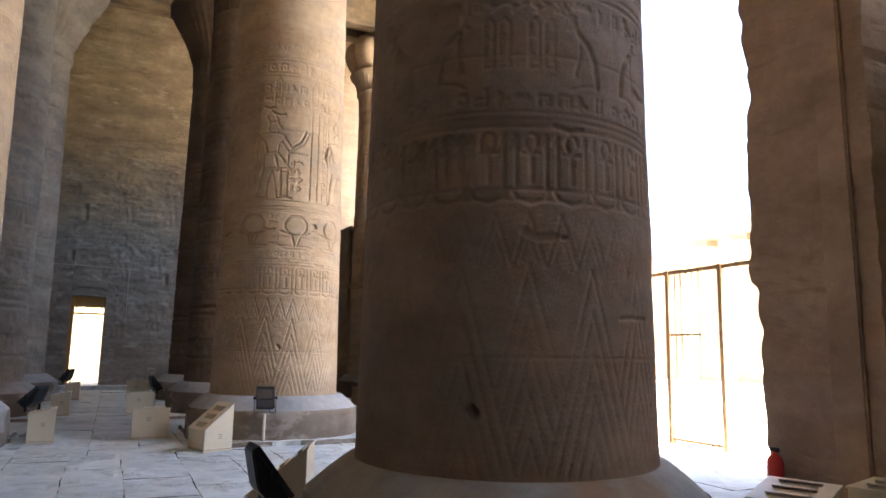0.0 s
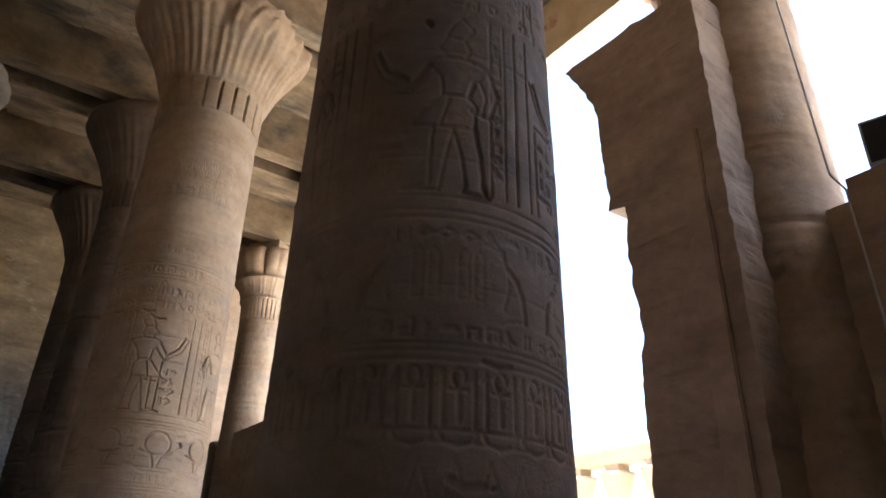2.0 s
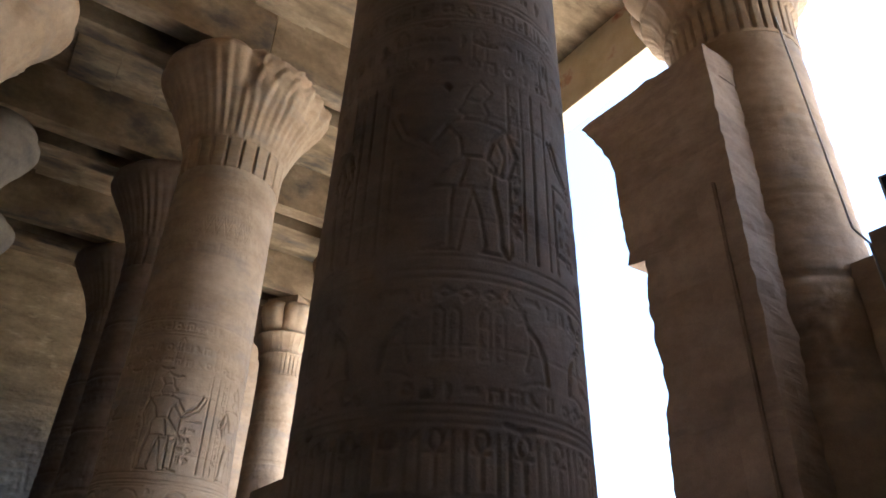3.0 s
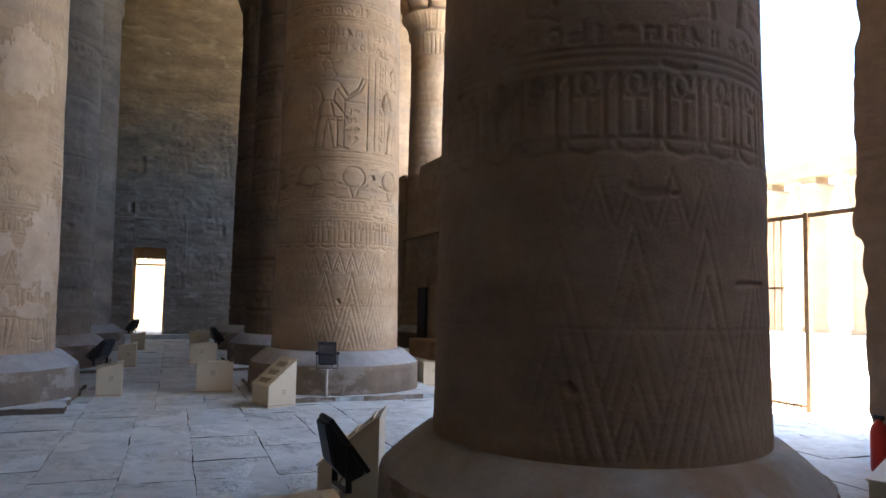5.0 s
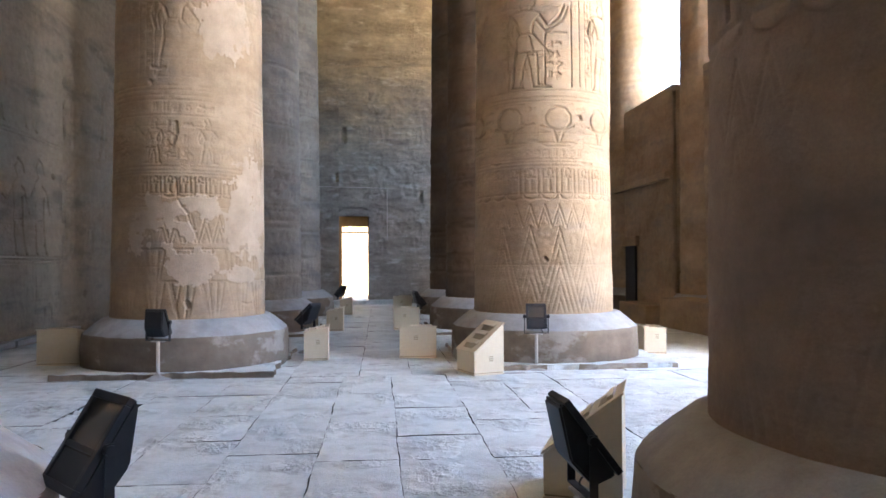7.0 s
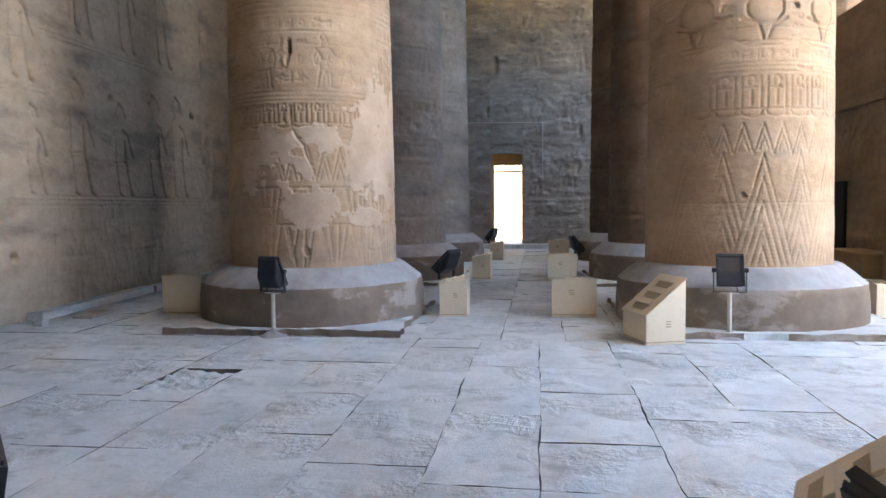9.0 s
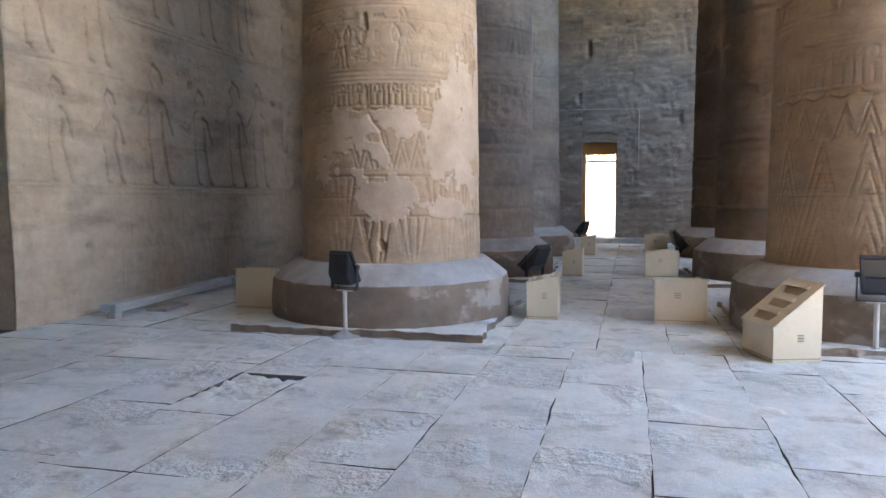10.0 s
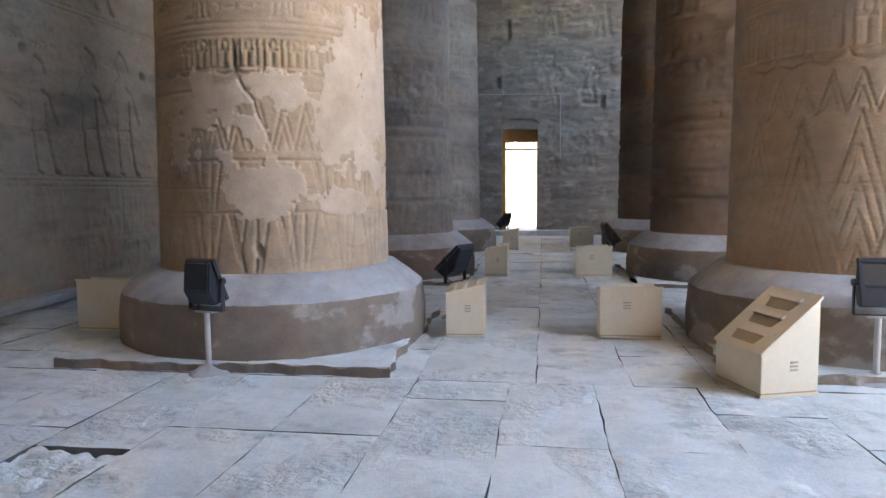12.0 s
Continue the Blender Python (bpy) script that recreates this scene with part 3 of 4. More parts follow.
def column(x, y, shaft, kind, seed, label, mat, turn=0.0, slim=1.0, broken=False, top=None):
    c = thing("column", pose(x, y, 0, 0, 0, turn), label, "column", "temple columns")
    lathe("base", BASE_ROWS[::-1], 96, BASE, c, "brown worn stone drum", base_ripple(seed))
    lathe("base_top", TOP_ROWS[::-1], 96, top or DUST, c, "worn sloping top of the base", base_ripple(seed))
    sh = new("shaft", shaft)
    sh.parent, sh["label"] = c, "carved sandstone shaft"
    rows = {"palm": PALM, "lobed": LOBED, "stacked": STACKED}[kind]
    wave = {"palm": palm_ripple, "lobed": lobed_ripple, "stacked": stacked_ripple}[kind](rows)

    def loss(th):
        away = np.abs((th - radians(-72) + np.pi) % (2 * np.pi) - np.pi)
        return np.clip((.80 + .10 * np.sin(9 * th) + .06 * np.sin(23 * th) - away) * 3.5, 0, 1)

    def rim(th, i):
        d = wave(th, i)
        if broken and rows[i][1] > 12.45 and rows[i][0] > 1:
            rough = .04 * np.sin(11 * th + i * 1.3) + .03 * np.sin(29 * th - i * 2.1) + .02 * np.sin(53 * th + i * 4)
            d = d * (1 - loss(th)) - loss(th) * (rows[i][0] - 1.56 - .12 * (rows[i][1] - 12.5) + rough)
        return d

    lathe("capital", rows, 288 if kind != "lobed" else 160, mat, c, {"palm": "spreading leaf capital", "lobed": "lobed flower capital", "stacked": "capital of stacked leaves and lobes"}[kind], rim)
    part("abacus", box_bm(-.85, .85, -.85, .85, 13.29, 13.72, .03, rough=.015), mat, c)
    if slim != 1.0:
        for o in c.children:
            o.scale = (slim, slim, 1)
    return c


XL, XR, XF = -2.74, 3.08, 8.88
ROWS_Y = (13.15, 18.5, 24.1)
AXIS = 8.87                                                   # the line from the gateway to the inner door
near = carve_column(.0124, 3, "wings", .95, .15, -1, .3)
near.cut([(near.w * .433, 2.37), (near.w * .446, 2.33), (near.w * .462, 2.34)], .032, .012)
near.cut([(near.w * .470, 2.335), (near.w * .472, 2.335)], .016, .03)
near.cut([(near.w * .535, 1.82), (near.w * .58, 1.83)], .014, .02)
near.wear(.003, .0012, 10, 16)
shaft_r1 = shaft_mesh("shaft", near)
r2 = carve_column(.0124, 5, "wreaths", .9, .16, 1, .35)
r2.wear(.003, .0012, 10, 16)
shaft_r2 = shaft_mesh("shaft", r2)
l1 = carve_column(.0124, 9, "tiers", .75, .55, 1)
l1.wear(.004, .0016, 10, 16)
W1 = l1.w
l1.plaster([(W1 * .48, 2.15, .42, .46), (W1 * .53, 2.42, .3, .15), (W1 * .635, 2.1, .27, .34), (W1 * .45, 2.0, .34, .26), (W1 * .70, 2.42, .76, .82), (W1 * .78, 2.6, .6, .8), (W1 * .545, 1.57, .34, .25), (W1 * .645, 1.42, .33, .13),
            (W1 * .575, 2.44, .34, .17), (W1 * .62, 5.2, .5, .5)], .002)
for pts, wide, deep in (((.517, 2.52, .522, 2.44, .535, 2.33, .538, 2.22, .547, 2.08), .012, .02), ((.512, 2.82, .514, 2.58), .018, .04), ((.500, 2.64, .501, 2.63), .024, .06),
                        ((.512, 3.66, .514, 3.50), .024, .06), ((.535, 1.02, .538, .96), .045, .05)):
    l1.cut([(W1 * a, b) for a, b in zip(pts[0::2], pts[1::2])], wide, deep)
shaft_l1 = shaft_mesh("shaft", l1)
far = carve_column(.055, 12, "wreaths")
for z in (1.32, 2.55, 3.5, 4.75, 6.1, 7.4, 8.8):              # open joints between the drums
    far.cut([(0, z), (far.w * .5, z + .03), (far.w, z)], .03, .035)
far.wear(.007, .005, 10, 16)
shaft_far = shaft_mesh("shaft", far)
mid = carve_column(.036, 14, "tiers", 1.5)
for z in (1.32, 2.55, 3.5, 4.75, 6.1, 7.4, 8.8):
    mid.cut([(0, z), (mid.w * .3, z + .05), (mid.w * .5, z + .02), (mid.w, z)], .022, .05)
mid.wear(.007, .004, 10, 16)
shaft_grey = shaft_mesh("shaft", mid)
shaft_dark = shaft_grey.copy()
for s, mat in ((shaft_r1, SAND_DARK), (shaft_r2, SAND), (shaft_l1, SAND), (shaft_far, SAND), (shaft_grey, SAND_GREY), (shaft_dark, SAND_DEEP_SHADE)):
    s.polygons.foreach_set("use_smooth", [True] * len(s.polygons))
    s.materials.append(mat)
shaft_l1.materials.append(PLASTER)
shaft_l1.polygons.foreach_set("material_index", (l1.mask[:-1] > .5).astype(np.int32).ravel())

column(XR, 4.54, shaft_r1, "palm", 1, "massive carved sandstone column in shadow beside the gateway", SAND_DARK, top=DUST_DARK)
column(XR, 13.25, shaft_r2, "palm", 2, "sunlit carved sandstone column with broken leaf capital", SAND, broken=True)
column(XL, 13.05, shaft_l1, "lobed", 3, "carved sandstone column patched with smooth plaster", SAND)
column(XL, 4.54, shaft_far, "lobed", 4, "carved sandstone column on a round base", SAND)
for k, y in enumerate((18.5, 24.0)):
    column(XR, y, shaft_dark, "palm", 5 + k, "shaded carved sandstone column standing deep in the hall", SAND_DEEP_SHADE, turn=31 * (k + 1))
    column(XL, y - .05, shaft_grey, "lobed", 8 + k, "grey carved sandstone column near the inner wall", SAND_GREY, turn=77 * (k + 1))
for k, y in enumerate((-1.0, -6.6)):
    for x in (XL, XR):
        column(x, y, shaft_far, "palm", 11 + k, "carved sandstone column on a round base", SAND, turn=50 * (k + 1))
for k, y in enumerate((-6.6, -1.0, 4.54, 13.15, 18.5, 24.0)):
    column(XF, y, shaft_far, "stacked", 14 + k, "sandstone facade column set into the screen wall", SAND, turn=25 * k, slim=.80 if k > 3 else .93)

# plinth slabs that stick out under the bases of the nave columns
def plinth(x0, x1, y0, y1, z, seed):
    rng = random.Random(seed)
    pts = []
    for (ax, ay), (bx, by) in (((x0, y0), (x1, y0)), ((x1, y0), (x1, y1)), ((x1, y1), (x0, y1)), ((x0, y1), (x0, y0))):
        for i in range(40):
            f = i / 40
            off = .07 * noise.noise((seed * 3.1, f * 7, ax + ay)) + .035 * noise.noise((seed, f * 17, ay - ax)) + rng.uniform(-.008, .008)
            pts.append((ax + (bx - ax) * f + (off if ax == bx else 0), ay + (by - ay) * f + (off if ay == by else 0)))
    ob = part("plinth_slab", prism(pts, "z", -.02, z, .008), FLOOR)
    ob.data.materials.append(BASE)                            # broken brown sides
    for f in ob.data.polygons:
        f.material_index = int(f.normal.z < .8 and noise.noise(f.center * 2.3) < .34)
    for v in ob.data.vertices:
        v.co += noise.noise_vector(v.co * 4.1) * .022 + noise.noise_vector(v.co * 13) * .009
    return tagged(ob, "chipped grey stone slab under the column base", "slab", "plinth slabs")


plinth(-4.2, -1.22, 11.42, 14.5, .08, 1), plinth(1.55, 4.75, 11.58, 14.7, .08, 2), plinth(1.5, 4.6, 16.9, 20.0, .06, 3)
plinth(-4.3, -1.2, 16.9, 19.9, .06, 4), plinth(1.55, 4.6, 3.0, 6.0, .05, 5), plinth(-4.25, -1.25, 3.0, 6.0, .05, 6)


# ---- walls ----
def wall_face(relief, axis, place, u0, sign, name, mat, parent, label=""):
    """A carved sheet on the plane axis = place, facing sign along that axis; u runs from u0."""
    U = np.broadcast_to(relief.u[None] + u0, relief.h.shape)
    Z = np.broadcast_to(relief.z[:, None], relief.h.shape)
    D = place + sign * relief.h
    v = np.stack([D, U, Z] if axis == "x" else [U, D, Z], -1).reshape(-1, 3)
    if (axis == "x") == (sign > 0):
        me = grid_mesh(name, v, relief.nz, relief.nu, False)
    else:
        me = grid_mesh(name, v.reshape(relief.nz, relief.nu, 3)[:, ::-1].reshape(-1, 3), relief.nz, relief.nu, False)
    return finish(name, me, mat, parent, label, True)


def courses(r, z0, z1, rise, long):
    z, k = z0, 0
    while z < z1:
        r.cut([(0, z), (r.w, z)], .011, .013)
        u = (k % 2) * long / 2 + r.rng.uniform(0, .3)
        while u < r.w:
            r.cut([(u, z), (u, z + rise)], .011, .012)
            u += long * r.rng.uniform(.7, 1.3)
        z += rise
        k += 1


def registers(r, rows, gap, worn=False):
    for z, s in rows:
        r.band(z - .05, .02, .024), r.band(z - .12, .02, .024)
        u, k = .35, 0
        while u < r.w - .5:
            if worn:
                r.walker(u, z, s * r.rng.uniform(.93, 1), -1)
            else:
                r.figure(u, z, s * r.rng.uniform(.93, 1), 1 if (k // 3) % 2 else -1, .028, .002)
            if r.rng.random() < .2:
                r.signs(u + .25 * s, u + .25 * s + .35, z + s * .72, z + s * 1.02, .15, .016)
            u += gap * s * r.rng.uniform(.8, 1.15)
            k += 1


def block_wall(name, x0, x1, y0, y1, z0, z1, label, mat=None):
    ob = part(name, box_bm(x0, x1, y0, y1, z0, z1, .02), mat or WALL)
    return tagged(ob, label, "wall", kind="structure")


H = 15.45
LW, ENDW = -6.70, 29.6
# inner wall of the hall, with its tall dark doorway
wall_in = block_wall("wall_inner", LW - 1.4, LW - .25, 10.85, ENDW, 0, H, "carved sandstone inner wall, grey below")
for a, b, step, seed in ((10.85, 17.6, .013, 21), (17.6, ENDW, .06, 22)):
    inner = Relief(b - a, 0, 7.0, step, seed, False, step < .05)
    courses(inner, .28, 1.6, .56, 1.5)
    for z, wide in ((1.62, .012), (1.70, .02), (1.76, .024), (2.36, .009), (2.9, .008)):
        inner.band(z, wide, .03 if wide > .015 else .012)
    if step < .05:
        for y, tall in ((11.6, 1.32), (12.55, 1.3), (13.55, 1.82), (14.68, 1.6), (15.75, 1.9), (16.6, 2.0)):
            inner.walker(y - a, 1.78, tall, 1, .21 if y > 13 else .16)
        for z, u0, u1 in ((3.2, 0, 1.95), (3.27, 0, 1.95), (4.1, 1.9, 6.7), (4.17, 1.9, 6.7)):
            inner.cut([(u0, z), (u1, z + .05)], .02, .03)
        for y, z, tall in ((11.3, 3.4, 1.5), (12.3, 3.4, 1.5), (13.7, 4.3, 1.7), (14.9, 4.3, 1.7), (16.1, 4.3, 1.7)):
            inner.walker(y - a, z, tall, 1, .15)
        inner.signs(2.9, 4.4, 3.45, 3.95, .16, .03), inner.signs(.3, 1.6, 2.3, 3.0, .15, .014)
    else:
        registers(inner, ((1.8, 1.8), (4.2, 1.75)), .62, True)
    inner.erode(.6)
    for u, z in ((3.53, 3.42), (6.3, 3.5), (1.2, .9)):
        inner.cut([(u, z), (u + .03, z)], .075, .12)
    inner.wear(.008, .0045, 16, 14)
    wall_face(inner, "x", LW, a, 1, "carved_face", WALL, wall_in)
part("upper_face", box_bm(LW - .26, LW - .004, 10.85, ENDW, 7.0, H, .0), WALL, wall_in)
part("reveal", box_bm(LW - .27, LW - .03, 10.855, 11.07, 0, 7.0, .01), WALL, wall_in)
block_wall("wall_inner_south", LW - 1.4, LW, -11.9, 6.66, 0, H, "sandstone inner wall")
block_wall("wall_over_inner_door", LW - 1.4, LW, 6.66, 10.85, 9.2, H, "sandstone lintel over the inner door")
room = thing("inner_room", pose(0, 0, 0), "dark room behind the tall inner doorway", "room", kind="structure")
for b in ((-14.5, -14, 3, 15, 0, 10), (-14, LW - 1.4, 3, 3.4, 0, 10), (-14, LW - 1.4, 14.6, 15, 0, 10), (-14.5, LW - 1.4, 3, 15, 9.6, 10)):
    part("wall", box_bm(*b), SAND_DARK, room)

# end wall with the small door
D0, D1, DZ0, DZ1 = -1.33, -0.13, 0.19, 3.55
end = thing("wall_end", pose(0, 0, 0), "grey sooted end wall of worn carved blocks", "wall", kind="structure")
for a, b, z0, z1, seed in ((LW, D0, 0, 9.6, 31), (D1, 9.9, 0, 9.6, 32), (D0, D1, DZ1, 9.6, 33)):
    r = Relief(b - a, z0, z1, .06, seed, False)
    courses(r, z0 + .2, z1, .5, 1.4)
    if b - a > 2:
        registers(r, ((2.0, 1.8), (4.2, 1.9), (6.5, 2.3)), .7)
    for k in range(int((b - a) * 9)):
        u, z = r.rng.uniform(.1, b - a - .1), r.rng.uniform(z0 + .5, z1 - .3)
        r.cut([(u, z), (u + r.rng.uniform(-.02, .25), z + r.rng.uniform(-.02, .02))], .035, .05)
    r.wear(.012, .007, max(4, int((b - a) * 1.5)), 14)
    for u, z, l in ((-1.11, 7.0, .45), (1.97, 4.45, .28), (-1.45, 5.2, .25)):
        if a < u < b:
            r.cut([(u - a, z), (u - a, z - l)], .07, .22)
    if a < 1.2 < b:
        r.cut([(1.3 - a, 4.35), (1.9 - a, 4.33)], .04, .12)
    if b - a < 2:                                            # broken hollow over the door
        r.cut([(.02, z0 + .02), (.25, z0 + .16), (b - a - .25, z0 + .16), (b - a - .02, z0 + .02)], .11, .24)
    wall_face(r, "y", ENDW, a, -1, "carved_face", SOOT, end)
for b in ((LW - 1.4, D0 + .001, ENDW + .3, ENDW + 1.5, 0, H), (D1 - .001, 9.9, ENDW + .3, ENDW + 1.5, 0, H), (D0 - .01, D1 + .01, ENDW + .3, ENDW + 1.5, DZ1, H), (LW - 1.4, 9.9, ENDW + .004, ENDW + .31, 9.6, H)):
    part("core", box_bm(*b), SOOT, end)
for b in ((D0 - .3, D0 + .001, ENDW + .06, ENDW + .31, 0, DZ1), (D1 - .001, D1 + .3, ENDW + .06, ENDW + .31, 0, DZ1), (D0, D1, ENDW + .06, ENDW + .31, DZ1 - .02, DZ1 + .3)):
    part("jamb", box_bm(*b), SOOT, end)
step = tagged(part("door_step", box_bm(D0 - .35, 1.4, ENDW - .55, ENDW + 1.5, -.02, .17, .02, rough=.01), FLOOR), "low worn stone step below the side door", "step", kind="structure")
door = thing("door_1", pose(0, 0, 0), "small side door standing open with an orange timber frame", "door", kind="structure")
part("post", box_bm(D0 + .0, D0 + .12, ENDW + .26, ENDW + .44, .17, DZ1 - .02, .006), DOORWOOD, door)
part("post", box_bm(D1 - .05, D1, ENDW + .34, ENDW + .44, .17, DZ1 - .02, .006), RUST, door)
rag = random.Random(8)
low = [(D0 + .12 + (D1 - D0 - .17) * i / 14, DZ1 - .40 - .1 * rag.random()) for i in range(15)]
part("lintel", prism(low + [(D1 - .05, DZ1 - .02), (D0 + .12, DZ1 - .02)], "y", ENDW + .30, ENDW + .44), DOORWOOD, door, "ragged orange timber panel")
part("transom", box_bm(D0 + .07, D1 - .05, ENDW + .30, ENDW + .38, 2.84, 2.91, .005), RUST, door)
block_wall("wall_behind", LW - 1.4, 9.9, -13.1, -11.9, 0, H, "plain sandstone end wall")

# facade: screen walls between the columns, and the broken gateway
def screen(y0, y1, seed):
    r = Relief(y1 - y0, 0, 6.2, .06, seed, False)
    courses(r, .1, 6.1, .55, 1.4)
    registers(r, ((.9, 1.2), (2.3, 1.5), (4.4, 1.5)), .5)
    r.wear(.008, .004, 8, 12)
    w = thing("screen_wall", pose(0, 0, 0), "carved sandstone screen wall between facade columns", "wall", kind="structure")
    wall_face(r, "x", 8.1, y0, -1, "carved_face", SAND, w)
    part("core", box_bm(8.2, 9.35, y0, y1, 0, 6.2), SAND, w)
    part("coping", box_bm(8.1, 9.35, y0, y1, 6.19, 6.36, .02, rough=.012), SAND, w)
    return w


for k, (a, b) in enumerate(((-11.9, -7.5), (-5.7, -1.9), (-.1, 3.1), (14.0, 17.6), (19.4, 23.1), (24.9, ENDW))):
    screen(a, b, 41 + k)
block_wall("wall_link", 8.55, 9.3, 3.1, 3.9, 0, 6.3, "sandstone filling beside the facade column", SAND)
for a, b in ((-11.9, -9.5), (27.4, ENDW)):
    block_wall("wall_corner", 8.2, 9.8, a, b, 6.3, H, "sandstone corner pier of the facade", SAND)


def jagged(y0, y1, zs, depth, seed, side):
    """A broken gate jamb: a stack of rough blocks with a ragged edge towards the passage."""
    rng = random.Random(seed)
    bm = bmesh.new()
    nz, nd = 160, 12
    rows = []
    for j in range(nz + 1):
        z = zs * j / nz
        edge = .10 * noise.noise((seed, z * .9, 0)) + .05 * noise.noise((seed, z * 4, 3))
        if z > 6.9:
            edge += .33
        edge += -.06 * (z < 2.5)
        flare = .68 * max(0, (z - 8.4) / (zs - 8.4)) ** 1.8 if z > 8.4 else 0
        back = .03 * noise.noise((seed + 5, z * 1.2, 0)) + .03 * noise.noise((seed + 5, z * 4.3, 1)) + .012 * noise.noise((seed + 5, z * 11, 1))
        ring = []
        for s in range(nd + 1):
            joint = .012 if abs((z + .12 * noise.noise((seed, int(z / .95), 5))) % .95 - .5) < .035 else 0
            ring.append((7.3 + joint + .035 * noise.noise((seed, z * 1.3, s * .35)) + .02 * noise.noise((seed, z * 6, s * 1.5)), (y0 - back) + (y1 + edge + flare - y0 + back) * s / nd))
        for s in range(1, nd + 1):
            ring.append((7.3 + depth * s / nd, y1 + edge + flare + .03 * noise.noise((z * 3, s, seed))))
        for s in range(1, nd + 1):
            ring.append((7.3 + depth, y1 + edge + flare - (y1 + edge + flare - y0 + back) * s / nd))
        for s in range(1, nd):
            ring.append((7.3 + depth - depth * s / nd, y0 - back + .035 * noise.noise((z * 2.3, s * .8, seed + 2)) + .02 * noise.noise((z * 7, s * 2, seed + 2)) - .10 * max(0, noise.noise((z * 1.1, s * .5, seed + 9)) - .25)))
        top = zs if j == nz else z
        rows.append([bm.verts.new((x, AXIS + side * (y - AXIS), top - (.0 if j < nz else (max(0, (y1 - .6) - y) * .6)))) for x, y in ring])
    n = len(rows[0])
    for j in range(nz):
        for i in range(n):
            bm.faces.new((rows[j][i], rows[j][(i + 1) % n], rows[j + 1][(i + 1) % n], rows[j + 1][i]))
    bm.faces.new(rows[-1])
    return bm


gate_jambs = thing("gateway", pose(0, 0, 0), "broken sandstone gateway jambs with flared cornice ends", "gateway", kind="structure")
part("jamb", jagged(4.15, 5.72, 10.0, 2.1, 3, 1), SAND_DARK, gate_jambs)
part("jamb", jagged(4.15, 5.72, 10.0, 2.1, 8, -1), SAND, gate_jambs)
part("moulding", prism([(4.35, 0), (4.75, 0), (4.72, 7.5), (4.4, 7.5)], "x", 7.24, 7.33, .02), SAND_DARK, gate_jambs)

# ---- ceiling ----
ceil = tagged(part("ceiling", box_bm(LW - 1.4, 10.2, -13.1, ENDW + 1.5, H, H + .8), CEIL), "stained stone slabs of the temple ceiling", "ceiling", kind="structure")


def architrave(y, seed):
    b = thing("architrave", pose(0, y, 0), "heavy painted stone beam resting on the column capitals", "beam", "architraves", "structure")
    cuts = (LW, XL + .03, XR + .02, XF + .9)
    for k in range(3):
        for y0, y1 in ((-.84, -.30), (.30, .84)):
            part("beam", box_bm(cuts[k] + .006, cuts[k + 1] - .006, y0, y1, 13.71, H + .01, .02, rough=.012), CEIL, b)
    for x in cuts[1:3]:
        part("block", box_bm(x - .86, x + .86, -.295, .295, 13.725, H - .01, .02, rough=.012), CEIL, b)
    return b


for k, y in enumerate((-6.6, -1.0, 4.54, 13.15, 18.5, 24.05)):
    architrave(y, k)
slabs = bmesh.new()
ys = (-11.9, -7.4, -5.8, -1.8, -.2, 3.72, 5.36, 12.33, 13.97, 17.68, 19.32, 23.23, 24.87, ENDW)
rng = random.Random(5)
for a, b in zip(ys[0::2], ys[1::2]):
    x = LW
    while x < 9.7:
        w = rng.uniform(1.1, 1.7)
        add_box(slabs, x + .008, min(x + w, 9.8) - .008, a, b, H - rng.uniform(.02, .16), H + .02, .015)
        x += w
tagged(part("ceiling_slabs", slabs, CEIL), "uneven painted stone ceiling slabs between the beams", "ceiling", kind="structure")
front = thing("facade_beam", pose(0, 0, 0), "long sandstone beam and cornice over the facade columns", "beam", kind="structure")
part("beam", box_bm(XF + .9, XF + 1.5, -13, ENDW + 1.5, 13.7, H + .8, .03), PAINTED, front)
part("cornice", prism([(XF + 1.5, 15.2), (XF + 1.6, 15.2), (XF + 2.3, 16.9), (XF + 1.5, 16.9)], "y", -13, ENDW + 1.5), SUNNY, front)

# ---- outside ----
g = bmesh.new()
bmesh.ops.create_grid(g, x_segments=8, y_segments=8, size=900)
tagged(part("ground", g, GROUND), "pale sandy ground round the temple", "ground", kind="structure")
bpy.data.objects["ground"].location.z = -.12
court = block_wall("pavement", 9.75, 60, -25, 45, -.11, -.03, "sunlit stone paving of the open court", GROUND)
for y in (-20, 41):
    block_wall("court_wall", 9.9, 62, y, y + 1.5, -.1, 9.5, "sandstone side wall of the court", SUNNY)
block_wall("court_wall_end", 60, 62, -20, 42.5, -.1, 12, "far sandstone wall of the court", SUNNY)
ccol = thing("court_column", pose(40, 20, 0), "sunlit sandstone column of the court colonnade", "column", "court columns")
lathe("shaft", [(.95, -.1), (.95, .3), (.8, .35), (.74, 7.9)], 24, SUNNY, ccol)
lathe("capital", [(.74, 7.9), (.8, 8.1), (1.2, 9.4), (1.25, 9.7), (.5, 9.7)], 24, SUNNY, ccol)
part("abacus", box_bm(-.6, .6, -.6, .6, 9.68, 10.25), SUNNY, ccol)
for k in range(1, 9):
    copy_thing(ccol, pose(40, 20 + 3.6 * (k if k < 6 else 5 - k), 0))
part("court_beam", box_bm(39.3, 40.7, 0, 41, 10.24, 11.3, .03), SUNNY)
tagged(bpy.data.objects["court_beam"], "sunlit stone beam over the court colonnade", "beam", kind="structure")
block_wall("outer_ground_step", -3, 3, ENDW + 1.5, ENDW + 4, -.1, .12, "pale stone landing outside the side door", GROUND)
block_wall("enclosure_wall", LW - 3, 12, ENDW + 9, ENDW + 10, -.1, 8, "sunlit sandstone enclosure wall", SUNNY)


